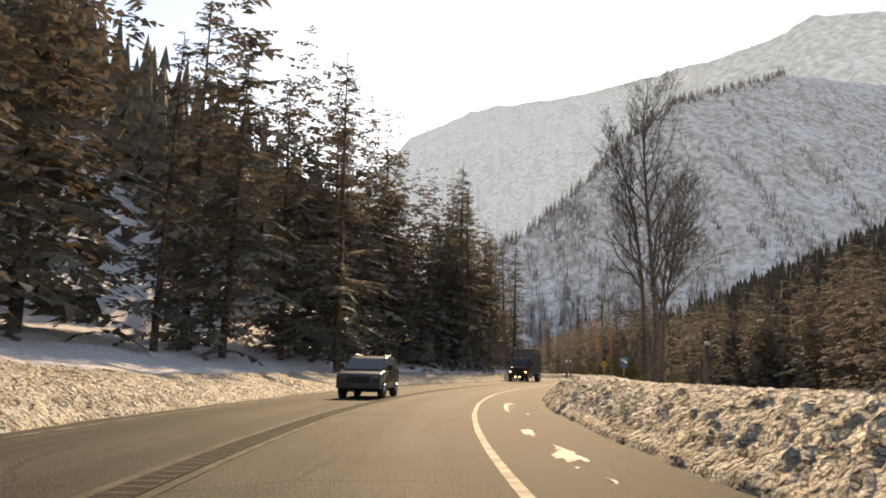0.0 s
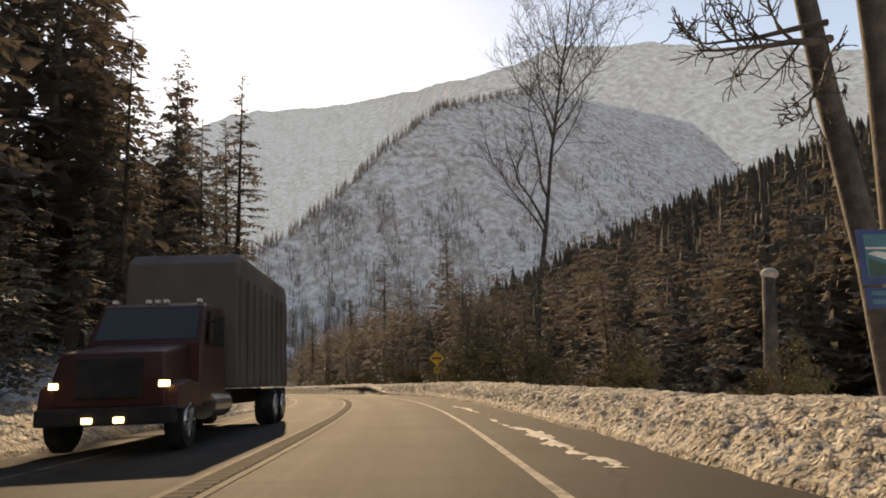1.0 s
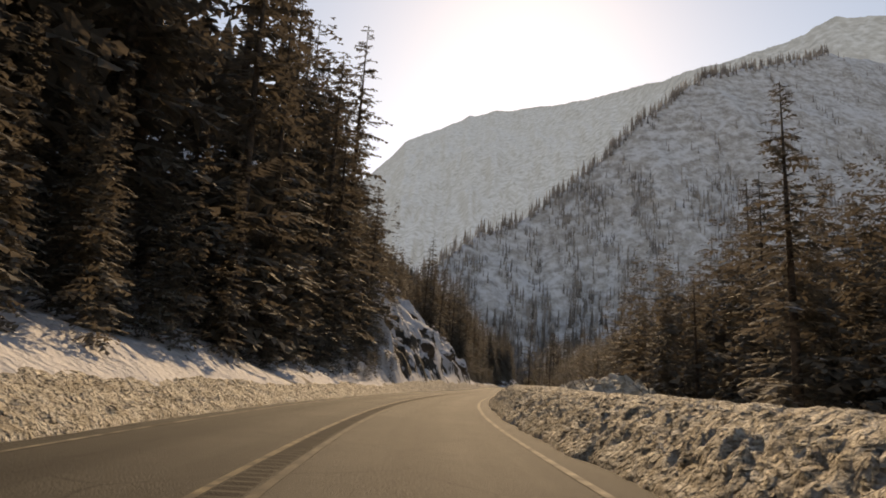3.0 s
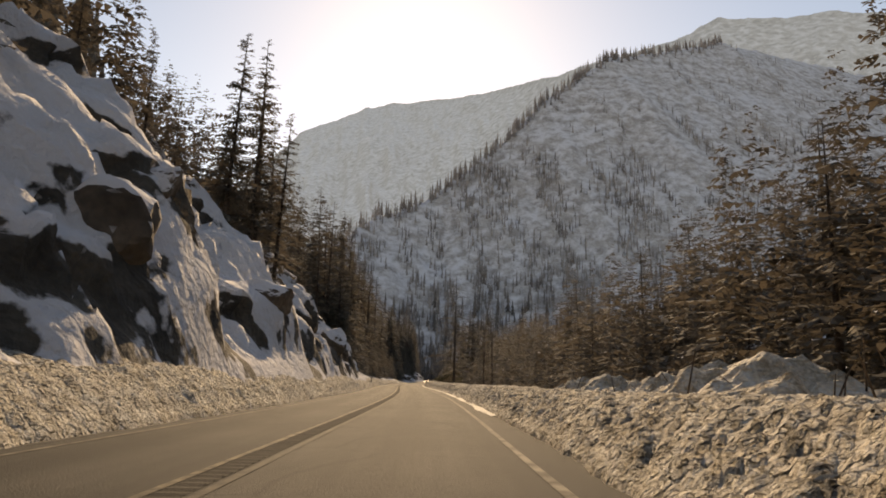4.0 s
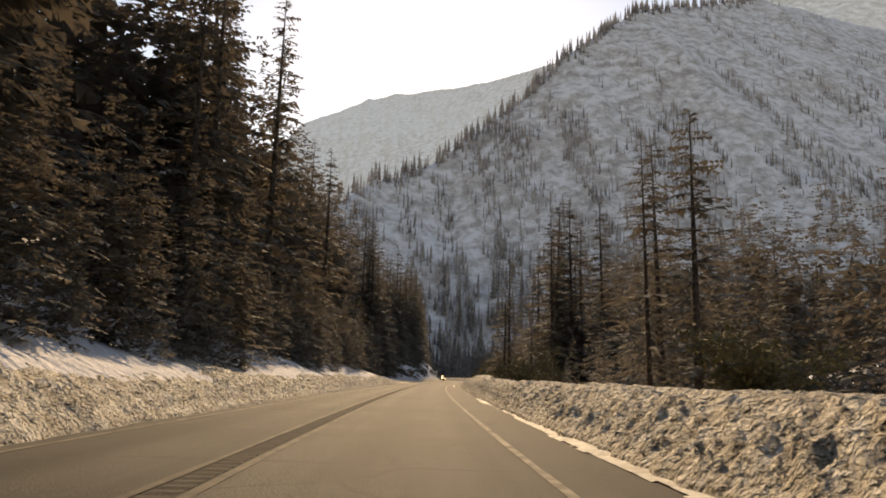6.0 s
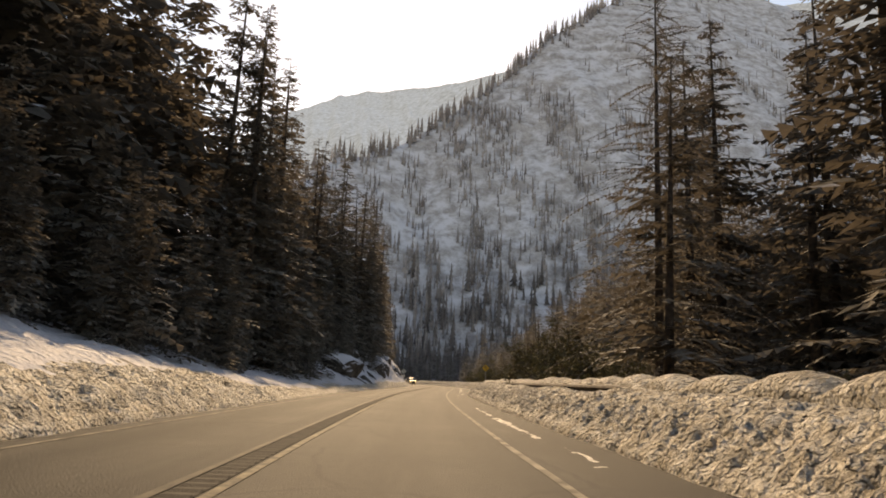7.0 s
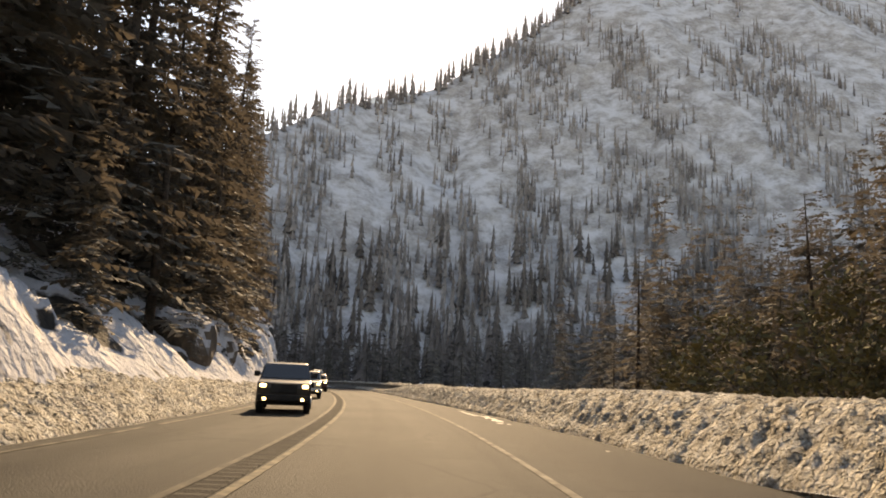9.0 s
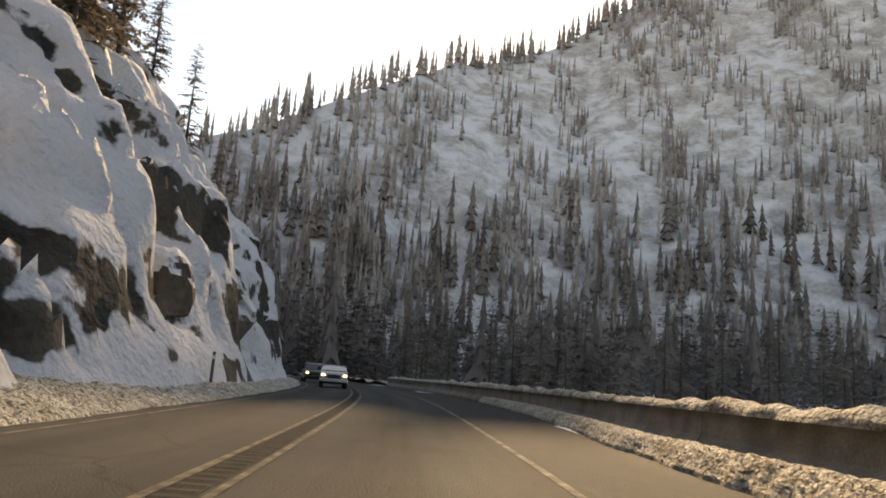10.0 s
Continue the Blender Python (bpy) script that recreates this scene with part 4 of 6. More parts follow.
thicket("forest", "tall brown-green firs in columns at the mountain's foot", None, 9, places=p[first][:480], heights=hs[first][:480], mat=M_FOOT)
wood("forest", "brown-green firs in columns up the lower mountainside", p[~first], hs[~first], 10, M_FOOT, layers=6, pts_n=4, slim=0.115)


# tall firs on the flat where the road turns before the mountain
rng = np.random.default_rng(15)
for k in range(34):
    a, r = math.radians(-9 + 1.55 * k + float(rng.uniform(-0.8, 0.8))), float(rng.uniform(95, 150))
    p = lay(np.array([755.0]), np.array([0.0]), np.array([0.0]))[0]
    h = float(np.interp(755, RS, RH)) - a
    x, y = p[0] - math.sin(h) * r, p[1] + math.cos(h) * r
    kind = int(rng.choice([0, 1, 2, 4]))
    q = float(rng.uniform(12, 19)) / FIR_H[kind]
    z = max(float(mountain_ahead(np.array([x]), np.array([y]))[0]), 0.0)
    copy_thing(FIRS[kind], pose(x * U, y * U, (z - 1.2) * U, 0, 0, float(rng.uniform(0, 360))) @ Matrix.Scale(q, 4))


# ---- bare broadleaf trees ----
def limb(V, F, pts, radii, n):
    base = len(V)
    for i, p in enumerate(pts):
        t = (pts[min(i + 1, len(pts) - 1)] - pts[max(i - 1, 0)]).normalized()
        a = t.orthogonal().normalized()
        b = t.cross(a)
        for k in range(n):
            q = p + (a * math.cos(6.2832 * k / n) + b * math.sin(6.2832 * k / n)) * radii[i]
            V.append((q.x, q.y, q.z))
    for i in range(len(pts) - 1):
        for k in range(n):
            F.append((base + i * n + k, base + i * n + (k + 1) % n, base + (i + 1) * n + (k + 1) % n, base + (i + 1) * n + k))


def grow(V, F, rng, start, way, length, radius, level, top_level, spread):
    """A limb that bends upward, carries side limbs, and thins to twigs."""
    steps = (7, 6, 5, 4, 3)[min(level, 4)]
    pts, radii = [start.copy()], [radius]
    w = way.normalized()
    for i in range(steps):
        w = (w + Vector(rng.normal(0, 0.045 + 0.075 * min(level, 1) + 0.03 * level, 3)) + Vector((0, 0, 0.07 if level else 0.02))).normalized()
        pts.append(pts[-1] + w * length / steps)
        radii.append(max(radius * (1 - 0.82 * (i + 1) / steps), 0.014))
    limb(V, F, pts, radii, (8, 6, 4, 3, 3)[min(level, 4)])
    if level >= top_level:
        return
    kids = (20, 11, 7, 5)[min(level, 3)]
    for k in range(kids):
        u = rng.uniform(0.38 if level == 0 else 0.22, 0.98)
        i = min(int(u * steps), steps - 1)
        p = pts[i].lerp(pts[i + 1], u * steps - i)
        side = Vector(rng.normal(0, 1, 3)).cross(w).normalized()
        out = (w * rng.uniform(0.35, 0.9) + side * spread).normalized()
        grow(V, F, rng, p, out, length * rng.uniform(0.28, 0.5) * (1.25 - 0.5 * u) * (0.68 if level == 0 else 1), max(radii[i] * rng.uniform(0.4, 0.65), 0.022),
             level + 1, top_level, spread)


def bare_tree(s, d, stems, label, seed, top_level=3, spread=0.55, boughs=()):
    rng = np.random.default_rng(seed)
    tree = thing("broadleaf_tree", label, "tree")
    for h, r, lean, off in stems:
        V, F = [], []
        p0 = Vector((off[0], off[1], -0.6))
        grow(V, F, rng, p0, Vector((lean[0], lean[1], 1)), h, r, 0, top_level, spread)
        piece("trunk", V, F, M_GREYBARK, tree, "bare grey trunk with spreading leafless limbs", smooth=True)
    for at, way, length, r in boughs:
        V, F = [], []
        grow(V, F, rng, Vector(at), Vector(way), length, r, 1, 3, 0.9)
        piece("bough", V, F, M_GREYBARK, tree, "crooked low bough with many bare twigs", smooth=True)
    tree.matrix_basis = stand(s, d, float(land_right(s, d)))
    return tree


bare_tree(90.5, 10.3, [(31, 0.34, (-0.015, 0.02), (0.1, -0.4)), (33, 0.42, (0.0, 0.0), (0.95, 0.5)), (24, 0.24, (0.08, 0.06), (1.6, -0.2))],
          "tall leafless cottonwood with several grey trunks beside the bank", 31, spread=0.36,
          boughs=[((-0.32, -0.4, 9.0), (-1, -0.1, -0.35), 3.4, 0.10), ((-0.34, -0.4, 9.4), (-0.9, 0.2, -0.05), 3.2, 0.08), ((-0.4, -0.4, 8.6), (-0.7, -0.3, -1.2), 2.4, 0.07)])
bare_tree(135, 15.3, [(41, 0.30, (0.02, 0.0), (0, 0))], "single leafless tree with a forked crown", 32)
bare_tree(148, 17, [(13, 0.17, (0.1, 0.1), (0, 0)), (11, 0.14, (-0.12, 0), (0.5, 0.4))], "small leafless tree among firs", 33, 2)
bare_tree(143, 12, [(10, 0.15, (-0.05, 0), (0, 0)), (9, 0.12, (0.15, 0.1), (0.6, 0))], "leafless many-stemmed tree with snow-dusted twigs", 34, 2)


# ---- the pine close to the road, and shrubby trees with lichen ----
(tv, tf), (cv, cf) = conifer_parts(21, 6.3, 77, per_m=13.0, segs=26, bare=0.10, wide=0.2)
pine = thing("pine", "open-crowned pine with long level boughs beside the bank", "tree")
piece("trunk", np.array(tv) * np.array([1.15, 1.15, 1]), tf, M_BARK, pine, smooth=True)
piece("crown", cv, cf, M_NEEDLES, pine, "thin drooping needled boughs")
pine.matrix_basis = stand(427, 7.4, -0.9)
copy_thing(pine, stand(560, 10.5, -1.2, 140) @ Matrix.Diagonal((0.95, 0.95, 1.1, 1)))
copy_thing(pine, stand(436, 13.5, -1.2, 70) @ Matrix.Diagonal((0.7, 0.7, 0.72, 1)))
copy_thing(pine, stand(486, 10.5, -1.2, 200) @ Matrix.Diagonal((0.6, 0.6, 0.68, 1)))


def shrub(s, d, h, seed, side):
    rng = np.random.default_rng(seed)
    V, F, L, LF = [], [], [], []
    for k in range(6):
        a = rng.uniform(0, 6.28)
        grow(V, F, rng, Vector((rng.normal(0, .25), rng.normal(0, .25), -0.3)), Vector((math.cos(a) * .35, math.sin(a) * .35, 1)),
             h * rng.uniform(.7, 1), 0.05, 2, 4, 0.8)
    ends = [Vector(v) for v in V[::3] if v[2] > h * 0.15]
    for p in ends:
        for j in range(5):
            q = p + Vector(rng.normal(0, 0.24, 3))
            a, b = Vector(rng.normal(0, 0.055, 3)), Vector(rng.normal(0, 0.055, 3))
            i = len(L)
            L += [tuple(q - a), tuple(q - b), tuple(q + a), tuple(q + b)]
            LF.append((i, i + 1, i + 2, i + 3))
    bush = thing("shrub", "leafless olive-brown shrub hung with lichen behind the bank", "shrub", "roadside shrubs")
    piece("trunk", V, F, M_GREYBARK, bush, smooth=True)
    piece("crown", L, LF, M_OLIVE, bush, "olive lichened twigs")
    z = float(land_right(s, d)) if d > 0 else float(hill_left(s, d))
    bush.matrix_basis = stand(s, d, z)
    return bush


bushes = [shrub(583, 9.5, 6.5, 51, 1), shrub(617, 11, 5.0, 52, 1), shrub(640, 12, 6, 53, 1)]
rng = np.random.default_rng(61)
for s_, d_, k in [(541, 9, 2.6), (548, 10, 3.2), (556, 8.5, 2.8), (566, 9.5, 4.5), (572, 8.6, 5.2), (592, 9, 5.6), (598, 10.5, 4.6), (606, 9.5, 4.2), (612, 12, 5), (622, 10, 4.2),
                  (630, 11, 4.5), (648, 13, 5.5), (664, 13, 5.5), (690, 13, 7.5), (700, 12.5, 6.5), (712, 15, 7), (120, 8.5, 4.5), (128, 9.5, 5.5), (136, 9, 5),
                  (145, 10, 5.5), (152, 9, 4.5), (160, 10, 5.5), (168, 9, 4), (176, 10.5, 5), (186, 9, 4), (110, 12, 4), (100, 14, 3.5), (440, 9, 3.5), (450, 8.6, 4.5), (460, 10, 5), (472, 9, 4.5), (516, 9.5, 5), (528, 9, 4.5)]:
    src = bushes[int(rng.integers(3))]
    f = k / 6.6
    copy_thing(src, stand(s_, d_, float(land_right(s_, d_)), float(rng.uniform(0, 360))) @ Matrix.Diagonal((f * 1.2, f * 1.2, f, 1)))

# snow caught in lumps on the shrubs and young firs
rng = np.random.default_rng(83)
V, F = [], []
for k in range(60):
    s_ = float(rng.uniform(124, 196))
    d_, h = float(rng.uniform(8.2, 11.5)), float(rng.uniform(0.05, 0.12))
    c = lay(np.array([s_]), np.array([d_]), np.array([float(land_right(s_, d_)) + rng.uniform(0.9, 2.6)]))[0]
    bm = bmesh.new()
    bmesh.ops.create_icosphere(bm, subdivisions=2, radius=1.0)
    off = Vector(rng.normal(0, 5, 3))
    base = len(V)
    bm.verts.index_update()
    for v in bm.verts:
        q = v.co * (1 + 0.45 * noise.noise(v.co * 1.6 + off))
        V.append((c[0] + q.x * h * 1.2, c[1] + q.y * h * 1.1, c[2] + q.z * h * (1.0 if q.z > 0 else 0.7)))
    F += [[base + v.index for v in f.verts] for f in bm.faces]
    bm.free()
tagged(piece("snow_clumps", V, F, M_FIELD, smooth=True), "lumps of snow caught on the roadside shrubs", "snow", kind="stuff")

# ---- roadside furniture ----
M_STEEL = material("galvanised_steel", (0.26, 0.26, 0.26), (0.42, 0.42, 0.41), 3, 0.5, 30, 0.4, 0.1, metal=0.7)
M_RAIL = material("rusty_guardrail_steel", (0.05, 0.040, 0.032), (0.11, 0.09, 0.07), 3, 0.85, 30, 0.4, 0.1, gloss=0.25)
M_SIGNBACK = material("sign_back_aluminium", (0.58, 0.54, 0.44), (0.72, 0.68, 0.56), 3, 0.6, 30, 0.3, 0.05)
M_YELLOW = material("yellow_sign_sheet", (0.62, 0.34, 0.03), (0.75, 0.43, 0.04), 2, 0.5, 20, 0.2, 0.0)
M_BLACK = material("black_sheet", (0.015, 0.015, 0.015), (0.03, 0.03, 0.03), 4, 0.5, 20, 0.2, 0.0)
M_BLUE = material("blue_sign_sheet", (0.02, 0.05, 0.16), (0.03, 0.07, 0.22), 3, 0.45, 20, 0.2, 0.0)
M_TEAL = material("teal_sign_sheet", (0.03, 0.16, 0.20), (0.05, 0.22, 0.26), 3, 0.45, 20, 0.2, 0.0)
M_GREEN = material("dark_green_sheet", (0.02, 0.07, 0.06), (0.03, 0.10, 0.08), 3, 0.45, 20, 0.2, 0.0)
M_PALE = material("pale_sign_sheet", (0.62, 0.62, 0.58), (0.75, 0.75, 0.70), 3, 0.45, 20, 0.2, 0.0)
M_POST = material("weathered_post_wood", (0.22, 0.17, 0.10), (0.38, 0.30, 0.19), 4, 0.8, 25, 0.5, 0.3)
M_ORANGE = material("orange_stake_paint", (0.42, 0.08, 0.03), (0.55, 0.12, 0.04), 4, 0.6, 25, 0.3, 0.1)
M_DARKPOST = material("dark_plastic_post", (0.05, 0.045, 0.04), (0.09, 0.08, 0.07), 4, 0.6, 25, 0.3, 0.1)
M_CONCRETE = material("weathered_concrete", (0.16, 0.14, 0.115), (0.27, 0.24, 0.20), 1.2, 0.85, 20, 0.5, 0.3)


def diamond_bm(side, thick, y):
    bm = bmesh.new()
    box(bm, -side / 2, side / 2, -thick / 2, thick / 2, -side / 2, side / 2, 0.0)
    edges = [e for e in bm.edges if abs(e.verts[0].co.y - e.verts[1].co.y) > thick / 2]
    bmesh.ops.bevel(bm, geom=edges, offset=side * 0.06, segments=3, affect="EDGES")
    bmesh.ops.transform(bm, matrix=pose(0, y, 0, 0, 45, 0), verts=bm.verts)
    return bm


def lift(bm, z, x=0, y=0):
    bmesh.ops.translate(bm, vec=(x, y, z), verts=bm.verts)
    return bm


def bar(x0, x1, z0, z1, y, t=0.006):
    bm = bmesh.new()
    return box(bm, x0, x1, y - t / 2, y + t / 2, z0, z1)


# yellow warning sign with a plate below; its writing cannot be read
sign = thing("warning_sign", "yellow diamond warning sign with a small plate on a post", "road sign")
part("post", box(bmesh.new(), -0.05, 0.05, 0.0, 0.09, -1.0, 3.3, 0.008), M_POST, sign)
face = part("panel", lift(diamond_bm(0.90, 0.02, -0.02), 3.0), M_YELLOW, sign)
for x0, x1 in ((-0.40, -0.22), (-0.18, -0.03), (0.02, 0.16), (0.20, 0.38)):
    part("lettering", bar(x0, x1, 2.92, 3.09, -0.034), M_BLACK, face, "dark unreadable lettering")
plate = part("plate", bar(-0.24, 0.24, 1.85, 2.28, -0.02, 0.02), M_YELLOW, sign)
for z in (2.12, 1.95):
    part("lettering", bar(-0.17, 0.17, z, z + 0.09, -0.034), M_BLACK, plate, "dark unreadable lettering")
sign.matrix_basis = stand(134, 6.3, -0.1, 4)

# yellow curve sign
sign = thing("curve_sign", "yellow diamond sign with a black left-bending arrow on a steel post", "road sign")
part("post", rod(bmesh.new(), (0, 0.04, -1.0), (0, 0.04, 3.35), 0.035), M_STEEL, sign)
face = part("panel", lift(diamond_bm(0.66, 0.02, -0.01), 3.1), M_YELLOW, sign)
bm = bmesh.new()
arc = [(0.10, -0.22), (0.10, 0.0), (0.06, 0.09), (-0.04, 0.15)]
for (xa, za), (xb, zb) in zip(arc, arc[1:]):
    rod(bm, (xa, -0.024, 3.1 + za), (xb, -0.024, 3.1 + zb), 0.034, n=6)
tri = [bm.verts.new((x, -0.026, 3.1 + z)) for x, z in ((-0.20, 0.12), (-0.01, 0.24), (-0.03, 0.05))]
bm.faces.new(tri)
part("arrow", bm, M_BLACK, face, "black arrow bending left")
sign.matrix_basis = stand(623, 5.9, -0.1, -4)

# the back of a diamond sign for the other direction
sign = thing("warning_sign", "grey back of a diamond sign on a steel post", "road sign")
part("post", rod(bmesh.new(), (0, -0.03, -1.0), (0, -0.03, 3.25), 0.04), M_STEEL, sign)
part("panel", lift(diamond_bm(0.70, 0.02, 0.02), 2.66), M_SIGNBACK, sign)
part("plate", bar(-0.24, 0.24, 1.66, 2.04, 0.02, 0.02), M_SIGNBACK, sign)
sign.matrix_basis = stand(658, -7.0, -0.14)

# blue scenic-route sign
sign = thing("route_sign", "blue picture sign of a winding road on a wooden post", "road sign")
part("post", box(bmesh.new(), -0.05, 0.05, 0.02, 0.11, -1.0, 3.1, 0.008), M_POST, sign)
face = part("panel", bar(-0.48, 0.48, 2.25, 3.10, 0.0, 0.02), M_BLUE, sign)
part("picture", bar(-0.38, 0.42, 2.36, 3.02, -0.014), M_TEAL, face, "teal picture field")
bm = bmesh.new()
vs = [bm.verts.new((x, -0.020, z)) for x, z in ((0.10, 2.38), (0.40, 2.38), (0.38, 2.60), (0.12, 2.72), (-0.20, 2.76), (-0.34, 2.72), (-0.02, 2.62))]
bm.faces.new(vs)
part("picture", bm, M_PALE, face, "pale road band")
bm = bmesh.new()
vs = [bm.verts.new((x, -0.020, z)) for x, z in ((-0.36, 2.37), (0.06, 2.37), (-0.06, 2.56), (-0.34, 2.66))]
bm.faces.new(vs)
part("picture", bm, M_GREEN, face, "dark green slope")
part("picture", bar(-0.36, 0.0, 2.79, 2.82, -0.022), M_PALE, face, "pale horizon line")
plate = part("plate", bar(-0.45, 0.48, 1.88, 2.20, 0.0, 0.02), M_BLUE, sign)
for z, x1 in ((2.08, 0.34), (1.95, 0.2)):
    part("lettering", bar(-0.36, x1, z, z + 0.07, -0.014), M_TEAL, plate, "unreadable lettering")
sign.matrix_basis = stand(86, 7.6, 0.0, 6)

# big sign seen from behind, on a timber frame
sign = thing("sign_frame", "timber frame of a large sign seen from behind before dark firs", "road sign")
for x in (-1.0, 0.0, 0.9):
    part("post", box(bmesh.new(), x - 0.07, x + 0.07, -0.07, 0.07, -0.5, 4.3, 0.01), M_BARK, sign)
for z in (2.25, 3.25, 4.2):
    part("rail", box(bmesh.new(), -1.5, 1.5, 0.08, 0.16, z - 0.06, z + 0.06, 0.008), M_BARK, sign)
sign.matrix_basis = stand(62, -12.0, float(hill_left(62, -12.0)) - 0.3, 8, 0.88)

# tall snow stakes
for s_, d_, h in ((49, 6.6, 4.6), (59, 7.4, 4.6)):
    st = thing("snow_stake", "tall snow stake, orange above and grey below, in the bank", "snow stake", "snow stakes")
    part("pole", rod(bmesh.new(), (0, 0, -1.0), (0.1, 0, h * 0.52), 0.06, 0.045), M_GREYBARK, st)
    part("tip", rod(bmesh.new(), (0.1, 0, h * 0.52), (-0.05, 0, h), 0.045, 0.03), M_ORANGE, st, "faded orange upper half")
    st.matrix_basis = stand(s_, d_, 0)

# broken trunk with a cap of snow
snag = thing("tree_stump", "tall broken tree trunk with a round cap of snow", "tree stump")
part("trunk", rod(bmesh.new(), (0, 0, -2.2), (0.65, 0, 5.6), 0.42, 0.30, 12), M_GREYBARK, snag, smooth=True)
bm = bmesh.new()
bmesh.ops.create_icosphere(bm, subdivisions=3, radius=0.42)
bmesh.ops.transform(bm, matrix=Matrix.Translation((0.72, 0, 5.75)) @ Matrix.Diagonal((1, 1, 0.75, 1)), verts=bm.verts)
part("snow_cap", bm, M_ICE, snag, "round cap of snow", smooth=True)
snag.matrix_basis = stand(109, 18.3, 0)

# delineator posts
for s_, d_, h in ((136, -6.6, 1.15), (172, -7.0, 1.2), (190, -6.3, 1.0), (412, -6.1, 1.2), (780, -6.6, 1.15), (690, -6.3, 1.0), (40, 5.0, 1.5), (46, 5.1, 1.6)):
    po = thing("delineator_post", "thin dark marker post standing in the snow", "marker post", "marker posts")
    part("stem", box(bmesh.new(), -0.05, 0.05, -0.02, 0.02, -0.6, h, 0.008), M_DARKPOST, po)
    part("reflector", box(bmesh.new(), -0.04, 0.04, -0.028, -0.021, h - 0.25, h - 0.12, 0.002), M_PALE, po, "pale reflector patch")
    po.matrix_basis = stand(s_, d_, 0.25 if d_ < 0 else 0.4)


def guardrail(s0, s1, d, z, label):
    rail = thing("guardrail", label, "guardrail")
    s = np.arange(s0, s1, 1.0)
    prof = [(0.00, -0.155), (0.04, -0.12), (0.06, -0.07), (0.0, -0.02), (0.0, 0.02), (0.06, 0.07), (0.04, 0.12), (0.0, 0.155)]
    P = np.stack([lay(s, d - a + 0 * s, z + b + 0 * s) for a, b in prof], 1)
    Q = np.stack([lay(s, d - a + 0.012 + 0 * s, z + b + 0 * s) for a, b in prof[::-1]], 1)
    piece("beam", *grid(np.concatenate([P, Q, P[:, :1]], 1)), M_RAIL, rail, smooth=False)
    for q in np.arange(s0 + 1, s1, 3.8):
        b = part("post", box(bmesh.new(), 0.02, 0.17, -0.09, 0.09, -1.0, 0.18, 0.01), M_POST, rail)
        b.matrix_basis = stand(q, d, z)
    return rail


guardrail(152, 192, 3.3, 0.58, "steel guardrail half buried in the ploughed bank")
guardrail(546, 612, 5.2, 0.98, "steel guardrail showing above the ploughed bank")

# scalloped ridge that the plough's spray has left behind the rails
def scallops(s0, s1, d, z, seed):
    s = np.arange(s0, s1, 0.12)
    S, A = np.meshgrid(s, np.linspace(0, math.pi, 13), indexing="ij")
    run = S / 2.6 + 0.25 * fbm(S / 9, 0 * S, seed)
    hh = 0.16 + 0.34 * np.abs(np.sin(math.pi * run)) ** 0.8 * (0.8 + 0.4 * fbm(S / 5, 0 * S, seed + 1)) + 0.03 * fbm(S / 0.3, A / 0.4, seed + 2)
    taper = np.clip((S - s0) / 9, 0, 1) * np.clip((s1 - S) / 9, 0, 1)
    P = lay(S, d - 0.55 * np.cos(A) * (1 + 0.08 * fbm(S / 0.7, A, seed + 3)), z + hh * np.sin(A) ** 0.7 * (0.2 + 0.8 * taper) - 0.12 - 0.5 * (1 - taper))
    tagged(piece("snow_ridge", *grid(P), M_BANK), "scalloped ridge of ploughed snow behind the guardrail", "snow bank", kind="stuff")


scallops(142, 202, 3.95, 0.74, 501)
scallops(516, 620, 5.85, 1.06, 511)

# concrete barrier with snow along its top
for k in range(14):
    s0 = 752 + 6.1 * k
    bt = thing("concrete_barrier", "stained concrete road barrier with snow along the top", "barrier", "concrete barriers")
    prof = [(-0.30, -0.15), (-0.30, 0.08), (-0.12, 0.33), (-0.075, 0.86), (0.075, 0.86), (0.12, 0.33), (0.30, 0.08), (0.30, -0.15)]
    s = np.linspace(s0, s0 + 6.05, 7)
    P = np.stack([lay(s, 6.3 + a + 0 * s, b + 0 * s) for a, b in prof], 1)
    v, f = grid(P)
    n = len(prof)
    piece("block", v, f.tolist() + [list(range(n)), list(range(len(v) - n, len(v)))[::-1]], M_CONCRETE, bt)
    s = np.linspace(s0, s0 + 6.05, 41)
    a = np.linspace(0, math.pi, 9)
    S, A = np.meshgrid(s, a, indexing="ij")
    hh = 0.30 * (0.55 + 0.55 * np.abs(fbm(S / 1.6, 0 * S, 301)) * 1.6) + 0.05 * fbm(S / 0.5, A, 303)
    P = lay(S, 6.36 - 0.30 * np.cos(A) * (1 + 0.3 * fbm(S / 0.7, A, 305)), 0.84 + hh * np.sin(A))
    piece("snow_cap", *grid(P), M_BANK, bt, "lumpy ridge of snow", smooth=True)

# snow thrown up behind the barrier
s = np.arange(750, 880, 0.35)
e = np.arange(0, 5, 0.3)
S, E = np.meshgrid(s, e, indexing="ij")
Z = 0.35 + 0.35 * fbm(S / 2.2, E / 1.5, 311) + 0.15 * fbm(S / 0.6, E / 0.6, 313) - 0.25 * np.clip(E - 2, 0, 9)
tagged(piece("snow_bank", *grid(lay(S, 6.6 + E, Z)), M_BANK), "uneven snow thrown up behind the barrier", "snow bank", kind="stuff")


